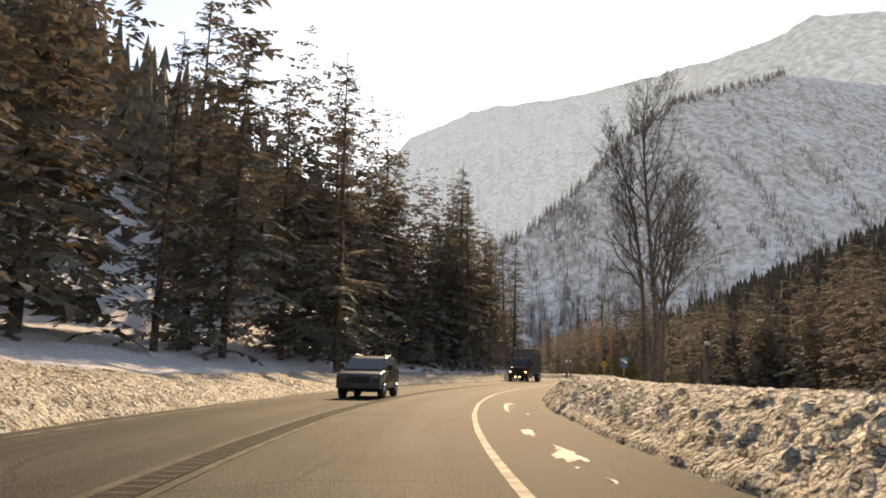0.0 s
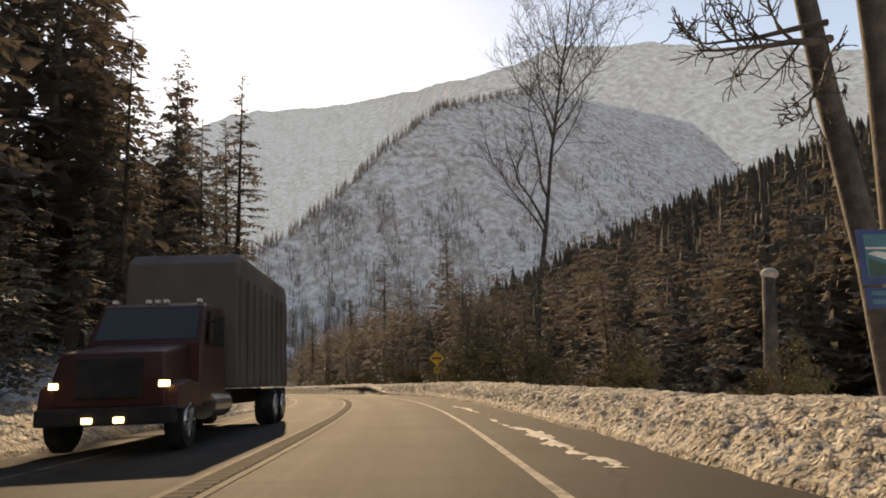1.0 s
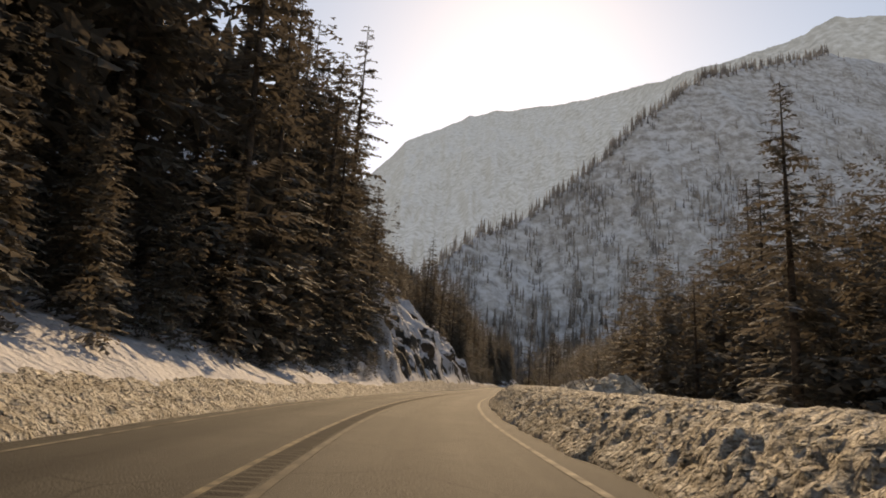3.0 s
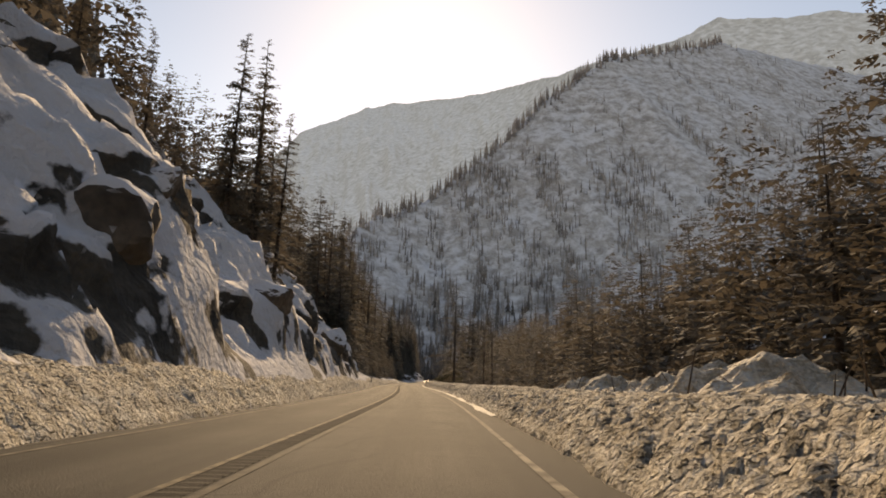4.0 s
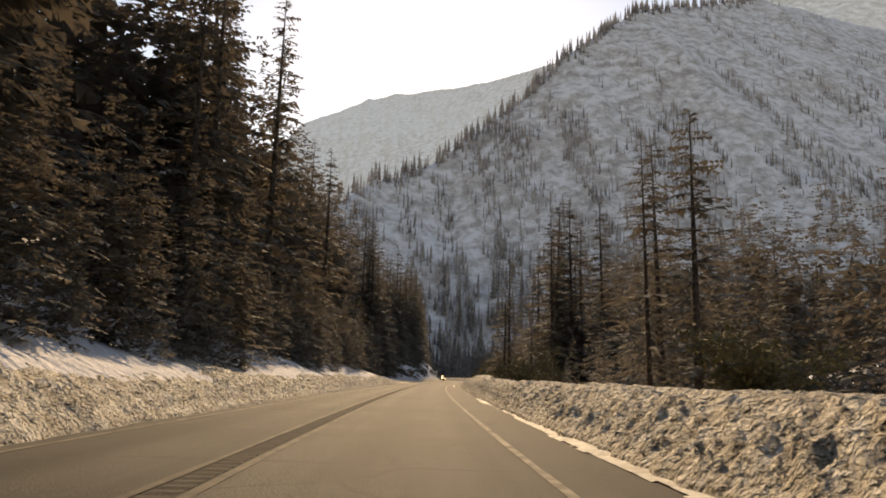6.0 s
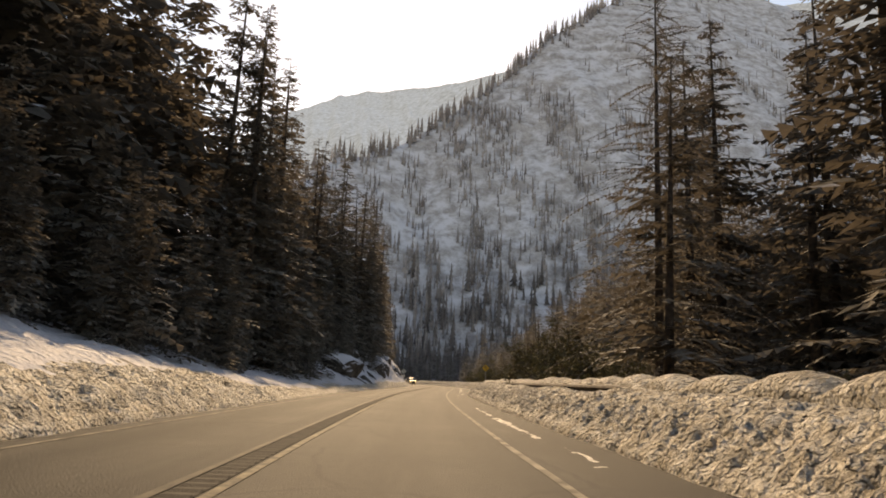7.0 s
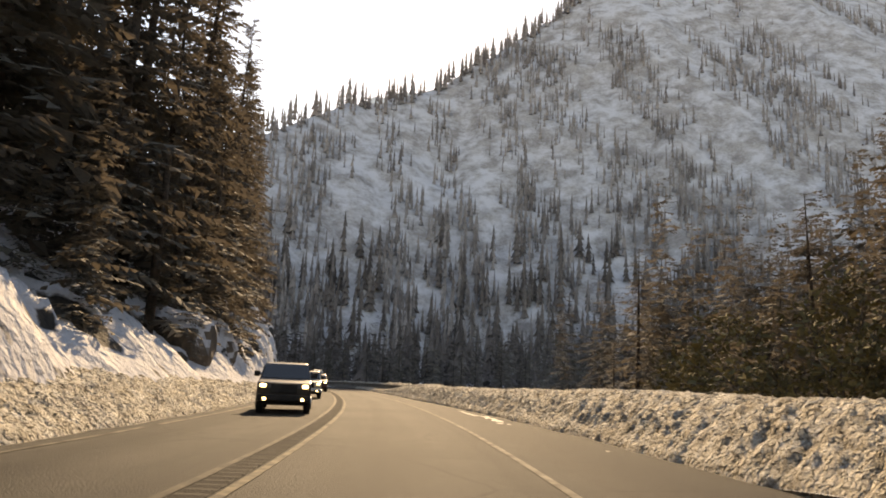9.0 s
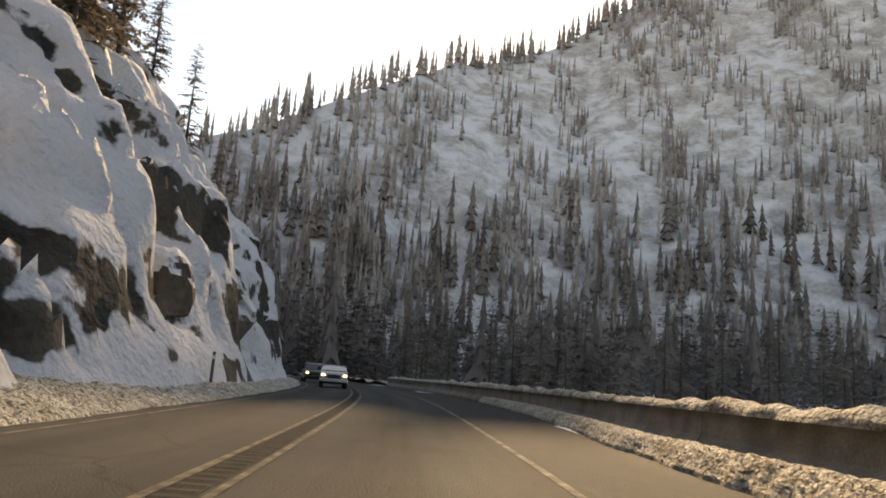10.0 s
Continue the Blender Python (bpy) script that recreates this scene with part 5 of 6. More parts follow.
# ---- ice and slush on the shoulder ----
def slush(s0, s1, d0, d1, seed, cover=0.1):
    """Broken flakes of ice left along the shoulder."""
    s, d = np.arange(s0, s1, 0.11), np.arange(d0, d1, 0.075)
    S, D = np.meshgrid(s, d, indexing="ij")
    mid = 1 - np.abs((D - (d0 + d1) / 2) / ((d1 - d0) / 2)) ** 2
    N = fbm(S / 4.5, D / 0.35, seed) + 0.5 * fbm(S / 0.5, D / 0.25, seed + 3) + 0.7 * mid - 0.6
    v, f = grid(lay(S, D, -0.012 * np.abs(D - C_LINE) + 0.022 + 0.035 * np.clip((N - cover) * 1.5, -0.3, 1)))
    keep = (N > cover)[:-1, :-1].ravel()
    if keep.any():
        tagged(piece("slush", v, f[keep], M_ICE, smooth=True), "broken patch of grey-white ice on the shoulder", "ice", kind="stuff")


for k, (a, b, c, e_) in enumerate([(6, 14, 2.1, 2.9), (19, 26, 2.2, 3.1), (84, 106, 2.2, 3.0), (538, 560, 2.2, 2.8),
                                   (574, 590, 2.3, 3.0), (590, 630, 2.4, 3.3), (640, 668, 2.2, 3.6), (126, 150, 2.6, 3.6), (156, 200, 1.9, 2.5), (686, 712, 2.9, 3.9)]):
    slush(a, b, c, e_, 401 + 7 * k, 0.0 if 330 < a < 400 else 0.3 if a > 570 else 0.05 if a < 30 else 0.12)

# a thin, nearly unbroken apron of trodden snow along the bank's foot
s = np.arange(325, 545, 0.12)
S, E = np.meshgrid(s, np.linspace(-0.55, 0.25, 12), indexing="ij")
edge = -0.22 + 0.16 * fbm(S / 5, 0 * S, 421) + 0.07 * fbm(S / 0.7, 0 * S, 423) + 0.35 * np.clip((S - 470) / 60, 0, 1)
D = table(S, FOOT_R) + E
v, f = grid(lay(S, D, 0.012 * (1 - np.abs(D - C_LINE)) + 0.022 + 0.05 * np.clip((E - edge) / 0.35, 0, 1) + 0.012 * fbm(S / 0.3, E / 0.2, 425)))
tagged(piece("slush", v, f[((E > edge) & (fbm(S / 1.2, E / 0.3, 427) > -0.55))[:-1, :-1].ravel()], M_ICE, smooth=True), "thin apron of trodden grey-white snow along the bank", "ice", kind="stuff")

# brushy snow heap behind the bank
heap = thing("snow_heap", "heap of snow with branches sticking out behind the bank", "snow heap")
u, w = np.meshgrid(np.linspace(-5, 5, 60), np.linspace(-3, 3, 40), indexing="ij")
z = 1.5 * np.exp(-(u / 3.4) ** 2 - (w / 1.9) ** 2) + (0.9 * fbm(u / 1.3, w / 1.1, 331) + 0.45 * fbm(u / .5, w / .5, 333)) * np.exp(-(u / 4) ** 2 - (w / 2.4) ** 2) - 0.25
piece("mound", *grid(np.stack([u, w, z], -1)), M_BANK, heap)
rng = np.random.default_rng(71)
for k in range(16):
    bm = bmesh.new()
    p = Vector((rng.uniform(-4, 3), rng.uniform(-1.5, 1.5), 0.5))
    rod(bm, p, p + Vector((rng.normal(0, 0.5), rng.normal(0, 0.4), rng.uniform(0.4, 1.1))), 0.022, 0.008, 5)
    part("branch", bm, M_BARK, heap)
heap.matrix_basis = stand(288, 12.0, -0.3, 20, 1.75)
for s_, d_, turn, size in ((297, 13.0, 75, 1.3), (308, 11.5, 100, 1.2), (317, 12.5, 60, 1.0), (326, 11, 95, 1.1), (337, 11.5, 80, 0.9), (347, 11, 110, 0.9)):
    copy_thing(heap, stand(s_, d_, -0.5, turn, size))


# ---- rocks standing out of the hillside ----
M_ROCK = material("brown_rock", (0.055, 0.042, 0.032), (0.15, 0.115, 0.085), 0.7, 0.9, 7, 0.6, 0.9, 2.5, extra=on_flats((0.6, 0.585, 0.585), 0.2, 0.36, 0.35, 0.9))


def rock_mesh(seed):
    rng = np.random.default_rng(seed)
    bm = bmesh.new()
    bmesh.ops.create_icosphere(bm, subdivisions=4, radius=1.0)
    cuts = [(Vector(rng.normal(0, 1, 3)).normalized(), rng.uniform(0.55, 0.9)) for _ in range(11)]
    for v in bm.verts:
        for n_, h in cuts:
            over = v.co.dot(n_) - h
            if over > 0:
                v.co -= n_ * over * 0.92
        v.co += v.co.normalized() * (0.10 * noise.noise(v.co * 2.2 + Vector((seed, 0, 0))) + 0.05 * noise.noise(v.co * 6 + Vector((0, seed, 0))))
    bmesh.ops.transform(bm, matrix=Matrix.Scale(U, 4), verts=bm.verts)
    me = bpy.data.meshes.new("rock")
    bm.to_mesh(me)
    bm.free()
    me.materials.append(M_ROCK)
    return me


ROCKS = [rock_mesh(k) for k in range(6)]
rng = np.random.default_rng(91)


def rock(s, d, size, tall=1.0, sink=0.35):
    ob = tagged(new("rock", ROCKS[int(rng.integers(6))]), "brown rock outcrop capped with snow on the hillside", "rock", "rocks on the hillside")
    z = float(hill_left(s, d))
    ob.matrix_basis = stand(s, d, z - size * sink + size * 0.3, float(rng.uniform(0, 360))) @ Matrix.Diagonal((size, size * rng.uniform(0.9, 1.4), size * tall, 1))
    return ob


for s_, d_, size, tall in [(372, -8.7, 1.5, 1.3), (379, -8.4, 1.2, 1.3), (340, -8.8, 1.4, 1.2), (322, -9.0, 1.5, 1.2), (386, -9.2, 1.3, 1.1), (401, -9.0, 1.6, 1.2),
                           (196, -13, 2.0, 1.0), (204, -11.5, 1.4, 1), (600, -9.4, 2.2, 0.8), (606, -10.2, 2.0, 0.8), (626, -9.0, 1.7, 1.2), (633, -9.4, 1.8, 1.2), (650, -10, 1.4, 1.1),
                           (713, -9.6, 1.9, 1.4), (719, -9.2, 1.6, 1.4), (726, -10.2, 1.6, 1.2), (781, -9.4, 1.5, 1.3), (792, -9.2, 1.6, 1.5)]:
    rock(s_, d_, size, tall)
for k in range(30):
    s_ = float(rng.choice([rng.uniform(296, 412), rng.uniform(585, 690), rng.uniform(735, 835)]))
    rock(s_, -float(rng.uniform(9, 19)), float(rng.uniform(0.4, 0.9)), float(rng.uniform(0.8, 1.3)))


# ---- vehicles ----
def paint(name, colour, rough=0.3, metal=0.25):
    return material(name, tuple(c * 0.8 for c in colour), colour, 1.5, rough, 30, 0.25, 0.02, metal=metal)


M_GLASS = material("dark_window_glass", (0.010, 0.011, 0.012), (0.02, 0.021, 0.022), 1, 0.08, 30, 0.1, 0.0, gloss=0.8)
M_TYRE = material("tyre_rubber", (0.012, 0.012, 0.012), (0.03, 0.028, 0.026), 4, 0.85, 40, 0.4, 0.2)
M_RIM = material("alloy_rim", (0.35, 0.34, 0.32), (0.55, 0.54, 0.52), 4, 0.35, 40, 0.2, 0.0, metal=0.8)
M_CHROME = material("dull_chrome", (0.40, 0.39, 0.37), (0.6, 0.59, 0.56), 4, 0.25, 40, 0.2, 0.0, metal=0.9)
M_DARK = material("dark_underbody", (0.012, 0.011, 0.010), (0.03, 0.027, 0.024), 3, 0.8, 30, 0.4, 0.1)
M_RED_LENS = material("red_lamp_lens", (0.25, 0.01, 0.01), (0.35, 0.02, 0.02), 4, 0.3, 30, 0.1, 0.0)
M_LAMP = material("lit_headlamp", (0.9, 0.8, 0.6), (1.0, 0.9, 0.7), 4, 0.3, 30, 0.0, 0.0)
lampn = M_LAMP.node_tree.nodes["Principled BSDF"].inputs
lampn["Emission Color"].default_value, lampn["Emission Strength"].default_value = (1.0, 0.80, 0.45, 1), 3.5


def shell(profile, half, upper, waist, bevel=0.05, narrow=0.86):
    """A body from its side profile (y, z): sides at +-half, drawn in above the waist."""
    bm = bmesh.new()
    rings = []
    for side in (-1, 1):
        ring = []
        for y, z in profile:
            q = half if z <= waist else half * (1 - (1 - narrow) * min((z - waist) / max(upper - waist, 0.01), 1))
            ring.append(bm.verts.new((side * q, y, z)))
        rings.append(ring)
    n = len(profile)
    bm.faces.new(rings[0])
    bm.faces.new(rings[1][::-1])
    for i in range(n):
        bm.faces.new((rings[0][i], rings[1][i], rings[1][(i + 1) % n], rings[0][(i + 1) % n]))
    bmesh.ops.recalc_face_normals(bm, faces=bm.faces)
    if bevel:
        bmesh.ops.bevel(bm, geom=list(bm.edges), offset=bevel, segments=2, affect="EDGES", profile=0.6)
    return bm


def panel(corners, thick=0.012):
    """A thin pane through four corners, thickened along its normal."""
    bm = bmesh.new()
    c = [Vector(p) for p in corners]
    nrm = (c[1] - c[0]).cross(c[2] - c[0]).normalized() * thick
    a = [bm.verts.new(p + nrm) for p in c]
    b = [bm.verts.new(p - nrm) for p in c]
    k = len(c)
    bm.faces.new(a)
    bm.faces.new(b[::-1])
    for i in range(k):
        bm.faces.new((a[i], b[i], b[(i + 1) % k], a[(i + 1) % k]))
    bmesh.ops.recalc_face_normals(bm, faces=bm.faces)
    return bm


def wheel(parent, x, y, r, w, spokes=6):
    side = 1 if x > 0 else -1
    bm = bmesh.new()
    rod(bm, (-w / 2, 0, 0), (w / 2, 0, 0), r, n=26)
    bmesh.ops.bevel(bm, geom=[e for e in bm.edges if abs(e.verts[0].co.x - e.verts[1].co.x) < 1e-4], offset=r * 0.10, segments=2, affect="EDGES")
    tyre = part("wheel", bm, M_TYRE, parent)
    tyre.matrix_basis = Matrix.Translation((x * U, y * U, r * U))
    bm = bmesh.new()
    bmesh.ops.create_cone(bm, cap_ends=False, segments=24, radius1=r * 0.66, radius2=r * 0.60, depth=0.06,
                          matrix=Matrix.Translation((side * (w / 2 + 0.01), 0, 0)) @ pose(0, 0, 0, 0, 90 * side, 0))
    rod(bm, (side * (w / 2 - 0.03), 0, 0), (side * (w / 2 + 0.03), 0, 0), r * 0.16, n=12)
    for k in range(spokes):
        a = 6.2832 * k / spokes
        rod(bm, (side * (w / 2 + 0.01), 0, 0), (side * (w / 2 + 0.005), math.cos(a) * r * 0.6, math.sin(a) * r * 0.6), r * 0.07, r * 0.05, 5)
    part("rim", bm, M_RIM, tyre)


def vehicle(name, label, category, profile, half, roof, waist, colour, glass, wheels, r, face, narrow=0.84, lit=True, handles=(), arch=True):
    car = thing(name, label, category, "oncoming traffic")
    body = part("body", shell(profile, half, roof, waist, 0.05, narrow), colour, car)
    for nm, corners in glass:
        part(nm, panel(corners), M_GLASS, car, "dark glass")
    for y in wheels:
        for sx in (-1, 1):
            if arch:
                bm = bmesh.new()
                rod(bm, (sx * (half - 0.10), y, r * 1.02), (sx * (half + 0.012), y, r * 1.02), r * 1.20, n=24)
                part("wheel_arch", bm, M_DARK, car, "dark wheel arch")
            wheel(car, sx * (half - 0.10), y, r, 0.24)
    f = face
    part("grille", box(bmesh.new(), -half * 0.5, half * 0.5, f["y"] - 0.03, f["y"] + 0.05, f["z"] - f["h"] * 0.5, f["z"] + f["h"] * 0.5, 0.02), M_DARK, car)
    part("bumper", box(bmesh.new(), -half * 0.98, half * 0.98, f["y"] - 0.10, f["y"] + 0.2, f["bz"] - 0.11, f["bz"] + 0.11, 0.05), f.get("bm", colour), car)
    for sx in (-1, 1):
        part("headlight", box(bmesh.new(), sx * half * 0.78 - 0.11, sx * half * 0.78 + 0.11, f["y"] - 0.045, f["y"] + 0.1, f["z"] + 0.02, f["z"] + 0.15, 0.03),
             M_LAMP if lit else M_GLASS, car, "lit headlight" if lit else "")
        if f.get("fog"):
            part("fog_light", box(bmesh.new(), sx * half * 0.70 - 0.06, sx * half * 0.70 + 0.06, f["y"] - 0.125, f["y"] - 0.05, f["bz"] - 0.10, f["bz"] + 0.0, 0.015),
                 M_LAMP, car, "lit fog light")
        bm = bmesh.new()
        box(bm, sx * (half + 0.13) - 0.11, sx * (half + 0.13) + 0.11, f["my"] - 0.07, f["my"] + 0.05, f["mz"] - 0.09, f["mz"] + 0.12, 0.03)
        rod(bm, (sx * (half * 0.93), f["my"], f["mz"]), (sx * (half + 0.1), f["my"], f["mz"]), 0.03)
        part("mirror", bm, M_DARK, car)
        for y, z in handles:
            part("door_handle", box(bmesh.new(), sx * half - 0.02, sx * half + 0.03, y - 0.09, y + 0.09, z - 0.03, z + 0.03, 0.01), M_DARK, car)
        part("rear_light", box(bmesh.new(), sx * half * 0.90 - 0.07, sx * half * 0.90 + 0.07, f["ry"] - 0.04, f["ry"] + 0.03, f["rz"] - 0.18, f["rz"] + 0.18, 0.02), M_RED_LENS, car)
    part("underbody", box(bmesh.new(), -half * 0.8, half * 0.8, f["y"] + 0.4, f["ry"] - 0.3, r * 0.75, r * 1.5), M_DARK, car)
    return car


def pickup(label, colour, half=0.98, lift_=0.0, bumper=None):
    h = lift_
    prof = [(-2.78, 0.48 + h), (-2.80, 0.98 + h), (-2.66, 1.13 + h), (-1.30, 1.27 + h), (-0.52, 1.86 + h), (0.10, 1.93 + h), (0.95, 1.89 + h), (1.16, 1.30 + h),
            (1.22, 1.26 + h), (2.78, 1.26 + h), (2.84, 0.60 + h), (2.2, 0.46 + h), (-2.2, 0.42 + h)]
    q = half
    g = [("windscreen", [(-q * 0.90, -1.26, 1.30 + h), (q * 0.90, -1.26, 1.30 + h), (q * 0.83, -0.58, 1.83 + h), (-q * 0.83, -0.58, 1.83 + h)]),
         ("rear_window", [(-q * 0.8, 1.14, 1.38 + h), (q * 0.8, 1.14, 1.38 + h), (q * 0.76, 0.99, 1.80 + h), (-q * 0.76, 0.99, 1.80 + h)])]
    for sx in (-1, 1):
        g.append(("side_window", [(sx * q * 0.985, -1.02, 1.34 + h), (sx * q * 0.985, 0.12, 1.34 + h), (sx * q * 0.882, 0.12, 1.80 + h), (sx * q * 0.885, -0.45, 1.79 + h)]))
        g.append(("side_window", [(sx * q * 0.985, 0.20, 1.34 + h), (sx * q * 0.985, 1.0, 1.34 + h), (sx * q * 0.885, 0.88, 1.79 + h), (sx * q * 0.882, 0.20, 1.80 + h)]))
    car = vehicle("pickup_truck", label, "pickup truck", prof, q, 1.93 + h, 1.27 + h, colour, g, (-1.80, 1.72), 0.40,
                  dict(y=-2.80, z=0.92 + h, h=0.34, bz=0.58 + h, bm=bumper or M_CHROME, my=-0.95, mz=1.42 + h, ry=2.83, rz=1.0 + h, fog=True),
                  handles=((-0.05, 1.12 + h), (0.88, 1.12 + h)))
    for sx in (-1, 1):
        part("bed_rail", box(bmesh.new(), sx * 0.86 - 0.03, sx * 0.86 + 0.03, 1.28, 2.74, 1.262 + h, 1.30 + h, 0.01), M_DARK, car)
    part("bed_liner", box(bmesh.new(), -0.80, 0.80, 1.30, 2.72, 1.255 + h, 1.272 + h), M_DARK, car)
    for sx in (-1, 1):
        part("running_board", box(bmesh.new(), sx * q - 0.06, sx * q + 0.08, -1.2, 1.2, 0.36 + h, 0.41 + h, 0.015), M_CHROME, car)
        part("side_moulding", box(bmesh.new(), sx * q - 0.01, sx * q + 0.018, -1.2, 1.25, 0.72 + h, 0.80 + h, 0.006), M_CHROME, car)
        part("door_seam", box(bmesh.new(), sx * q - 0.004, sx * q + 0.004, 0.155, 0.172, 0.5 + h, 1.26 + h), M_DARK, car)
        part("door_seam", box(bmesh.new(), sx * q - 0.004, sx * q + 0.004, 1.17, 1.19, 0.5 + h, 1.26 + h), M_DARK, car)
    return car


def suv(name, label, category, colour, roof=1.82, half=0.96, length=2.35, box_on_top=False, lit=True):
    L = length
    prof = [(-L, 0.40), (-L - 0.02, 0.80), (-L + 0.15, 0.98), (-1.18, 1.10), (-0.42, roof - 0.10), (0.2, roof), (L - 0.55, roof - 0.04), (L - 0.12, 1.15), (L, 0.85), (L - 0.03, 0.42)]
    q = half
    g = [("windscreen", [(-q * 0.88, -1.14, 1.14), (q * 0.88, -1.14, 1.14), (q * 0.80, -0.47, roof - 0.14), (-q * 0.80, -0.47, roof - 0.14)]),
         ("rear_window", [(-q * 0.78, L - 0.16, 1.22), (q * 0.78, L - 0.16, 1.22), (q * 0.72, L - 0.49, roof - 0.14), (-q * 0.72, L - 0.49, roof - 0.14)])]
    for sx in (-1, 1):
        for y0, y1, t0, t1 in ((-0.92, 0.10, -0.30, 0.10), (0.17, 1.0, 0.17, 0.95), (1.07, L - 0.30, 1.03, L - 0.62)):
            g.append(("side_window", [(sx * q * 0.985, y0, 1.17), (sx * q * 0.985, y1, 1.17), (sx * q * 0.875, t1, roof - 0.14), (sx * q * 0.875, t0, roof - 0.14)]))
    car = vehicle(name, label, category, prof, q, roof, 1.12, colour, g, (-L + 0.85, L - 0.85), 0.35,
                  dict(y=-L, z=0.74, h=0.26, bz=0.50, my=-0.85, mz=1.22, ry=L - 0.02, rz=0.95, fog=False), lit=lit, handles=((-0.05, 1.0), (0.9, 1.0)))
    for sx in (-1, 1):
        part("roof_rail", rod(bmesh.new(), (sx * q * 0.70, -0.2, roof + 0.04), (sx * q * 0.70, L - 0.7, roof + 0.03), 0.025), M_CHROME, car)
    if box_on_top:
        part("roof_box", shell([(-0.75, roof + 0.10), (-0.55, roof + 0.36), (0.9, roof + 0.40), (1.15, roof + 0.10)], 0.46, roof + 0.4, roof + 0.12, 0.06, 0.8),
             M_PALE, car, "pale roof box")
    return car


suv("suv", "dark grey sport utility vehicle with roof rails on the road", "car", paint("dark_grey_paint", (0.05, 0.055, 0.06)), 1.70, 0.88, 2.2, lit=False).matrix_basis = stand(27.2, -2.65, 0.01, 0, 0.9)
pickup("dark brown crew-cab pickup truck with lit headlights", paint("dark_brown_paint", (0.04, 0.036, 0.033)), lift_=0.0, bumper=M_DARK).matrix_basis = stand(703.5, -3.55, 0.01, 5, 0.80)
pickup("light silver-beige pickup truck with alloy wheels", paint("silver_beige_paint", (0.52, 0.48, 0.40), 0.28, 0.4),
       bumper=None).matrix_basis = stand(722.8, -3.85, 0.01, 2, 0.80)
suv("wagon", "dark red wagon with a pale roof box and lit headlights", "car", paint("dark_red_paint", (0.10, 0.035, 0.03)), 1.62, 0.9, 2.25, True).matrix_basis = stand(749.6, -3.15, 0.01)
suv("suv", "dark car with lit headlights coming round the bend", "car", paint("black_paint", (0.03, 0.03, 0.032)), 1.75).matrix_basis = stand(824, -4.0, 0.01)
suv("suv", "silver car with lit headlights coming round the bend", "car", paint("silver_paint", (0.4, 0.4, 0.4)), 1.5, 0.9).matrix_basis = stand(806, -3.3, 0.01)

# lorry with a box body
lorry = thing("lorry", "dark red lorry with a tall brown-grey box body and lit headlights", "truck", "oncoming traffic")
M_CAB = paint("dark_red_cab_paint", (0.075, 0.024, 0.02), 0.4)
M_BOX = material("grey_box_panels", (0.085, 0.070, 0.064), (0.14, 0.115, 0.10), 0.6, 0.7, 20, 0.4, 0.05)
part("hood", shell([(-0.05, 0.75), (-0.08, 1.25), (0.05, 1.72), (1.65, 1.95), (1.65, 0.75)], 0.98, 1.95, 1.2, 0.06, 0.86), M_CAB, lorry)
part("cab", shell([(1.55, 0.75), (1.55, 1.95), (2.0, 2.72), (2.2, 2.80), (3.5, 2.82), (3.5, 0.75)], 1.12, 2.82, 1.9, 0.06, 0.90), M_CAB, lorry)
part("windscreen", panel([(-0.98, 1.60, 2.02), (0.98, 1.60, 2.02), (0.93, 1.98, 2.66), (-0.93, 1.98, 2.66)], 0.02), M_GLASS, lorry, "dark glass")
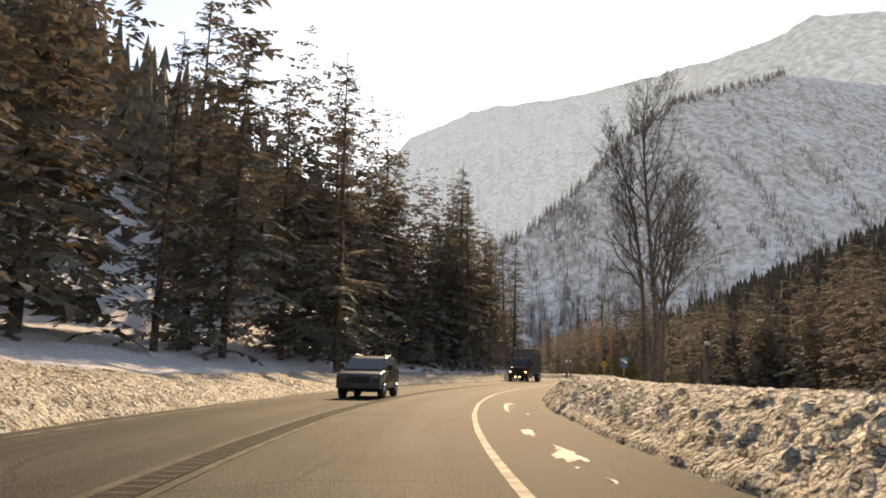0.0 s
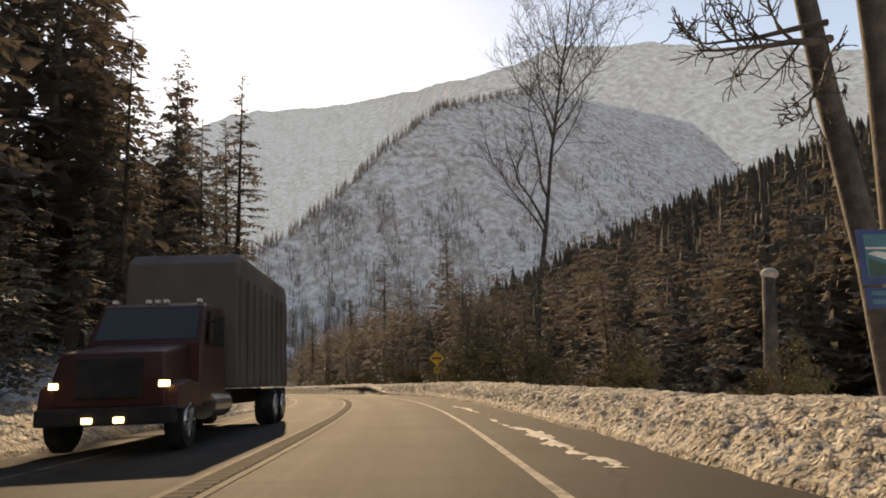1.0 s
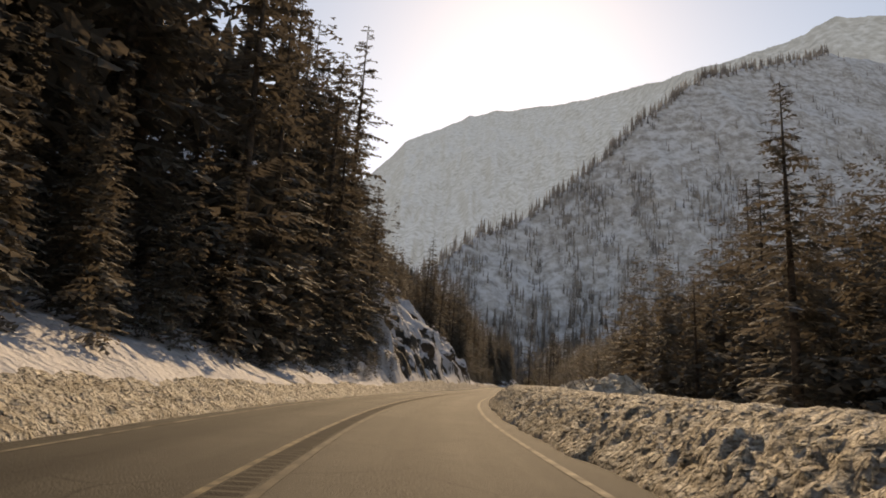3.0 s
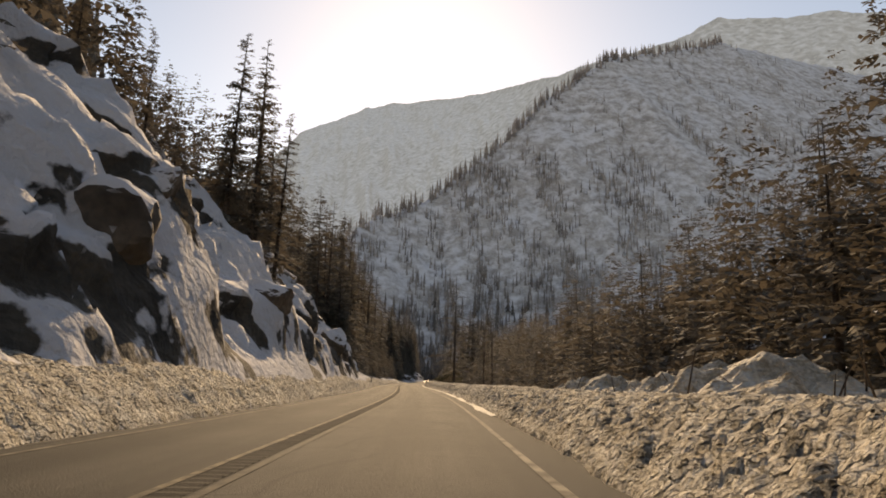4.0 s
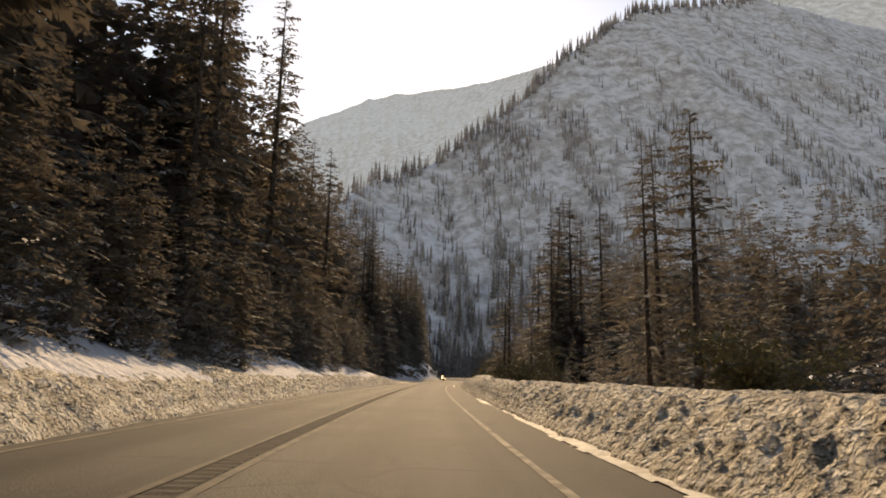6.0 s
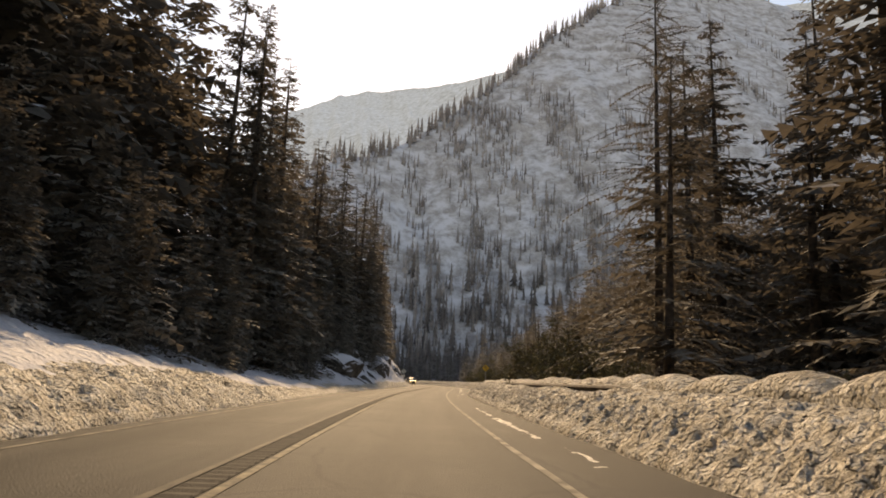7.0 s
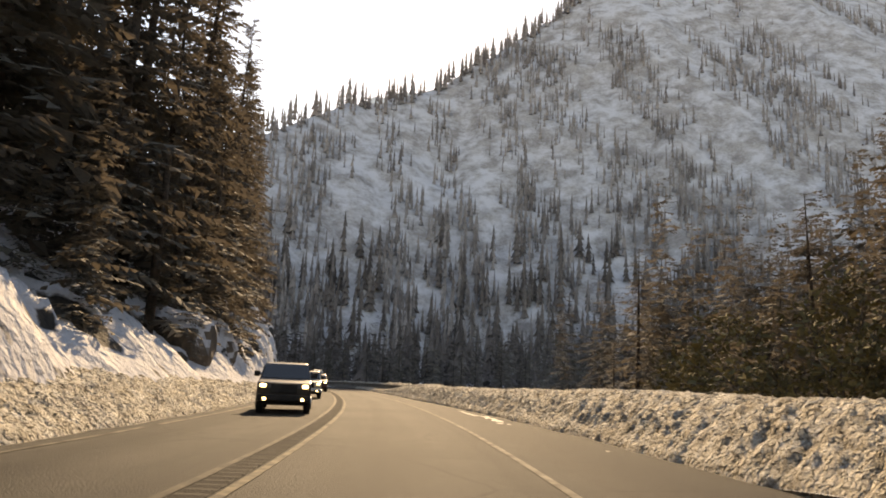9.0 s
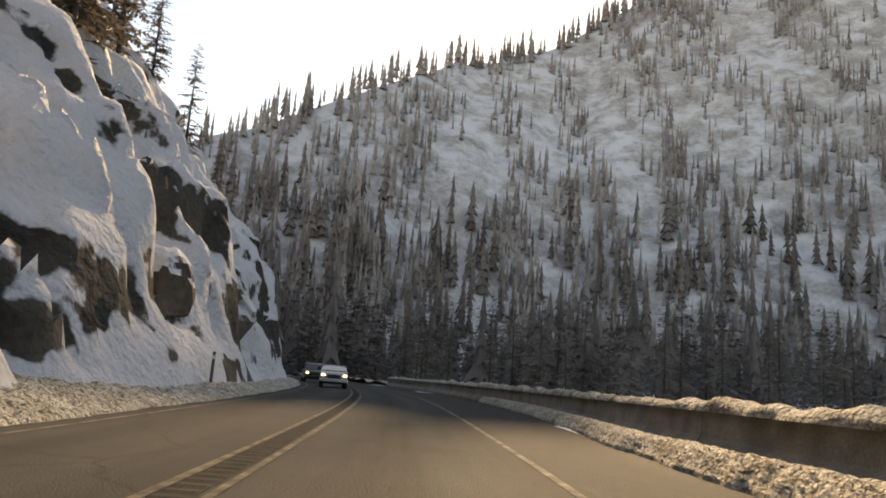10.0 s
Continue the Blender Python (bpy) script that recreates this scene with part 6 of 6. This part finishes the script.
for sx in (-1, 1):
    part("side_window", panel([(sx * 1.115, 1.95, 1.95), (sx * 1.115, 3.0, 1.95), (sx * 1.04, 3.0, 2.62), (sx * 1.05, 2.25, 2.62)], 0.012), M_GLASS, lorry, "dark glass")
    part("headlight", box(bmesh.new(), sx * 0.92 - 0.08, sx * 0.92 + 0.08, -0.10, 0.05, 1.10, 1.21, 0.02), M_LAMP, lorry, "lit headlight")
    part("fog_light", box(bmesh.new(), sx * 0.26 - 0.09, sx * 0.26 + 0.09, -0.28, -0.14, 0.52, 0.62, 0.02), M_LAMP, lorry, "lit fog light")
    bm = bmesh.new()
    box(bm, sx * 1.42 - 0.10, sx * 1.42 + 0.10, 1.55, 1.65, 1.85, 2.45, 0.03)
    rod(bm, (sx * 1.1, 1.7, 2.35), (sx * 1.42, 1.62, 2.35), 0.025)
    part("mirror", bm, M_DARK, lorry)
    part("mudguard", shell([(-0.05, 0.70), (0.02, 1.12), (0.45, 1.22), (1.15, 1.16), (1.4, 0.72)], 0.20, 1.3, 1.3, 0.04), M_CAB, lorry).matrix_basis = Matrix.Translation((sx * 1.0 * U, 0, 0))
    part("fuel_tank", rod(bmesh.new(), (sx * 0.95, 2.2, 0.72), (sx * 0.95, 3.6, 0.72), 0.28, n=16), M_CHROME, lorry)
    for y in (0.62, 8.6, 9.8):
        wheel(lorry, sx * 1.02, y, 0.50, 0.30 if y < 2 else 0.5, 8)
part("bumper", box(bmesh.new(), -1.15, 1.15, -0.25, 0.05, 0.48, 0.78, 0.05), M_DARK, lorry)
part("grille", box(bmesh.new(), -0.55, 0.55, -0.12, 0.02, 0.92, 1.62, 0.03), M_DARK, lorry)
for x in (-0.85, -0.18, 0.0, 0.18, 0.85):
    part("marker_light", box(bmesh.new(), x - 0.05, x + 0.05, 2.15, 2.28, 2.80, 2.88, 0.015), M_PALE, lorry, "small pale roof marker")
part("cargo_box", shell([(3.75, 1.05), (3.75, 3.9), (4.1, 4.15), (10.4, 4.15), (10.6, 3.95), (10.6, 1.05)], 1.28, 4.15, 3.7, 0.05, 0.95), M_BOX, lorry, "brown-grey box body")
for k in range(9):
    for sx in (-1, 1):
        part("box_rib", box(bmesh.new(), sx * 1.28 - 0.02, sx * 1.28 + 0.025, 4.0 + 0.78 * k, 4.06 + 0.78 * k, 1.1, 3.6), M_BOX, lorry)
part("chassis", box(bmesh.new(), -0.45, 0.45, 0.6, 10.5, 0.62, 1.02), M_DARK, lorry)
for sx in (-1, 1):
    part("mud_flap", box(bmesh.new(), sx * 0.98 - 0.27, sx * 0.98 + 0.27, 10.38, 10.40, 0.25, 1.0), M_DARK, lorry)
lorry.matrix_basis = stand(88.3, -4.9, 0.01, 0)
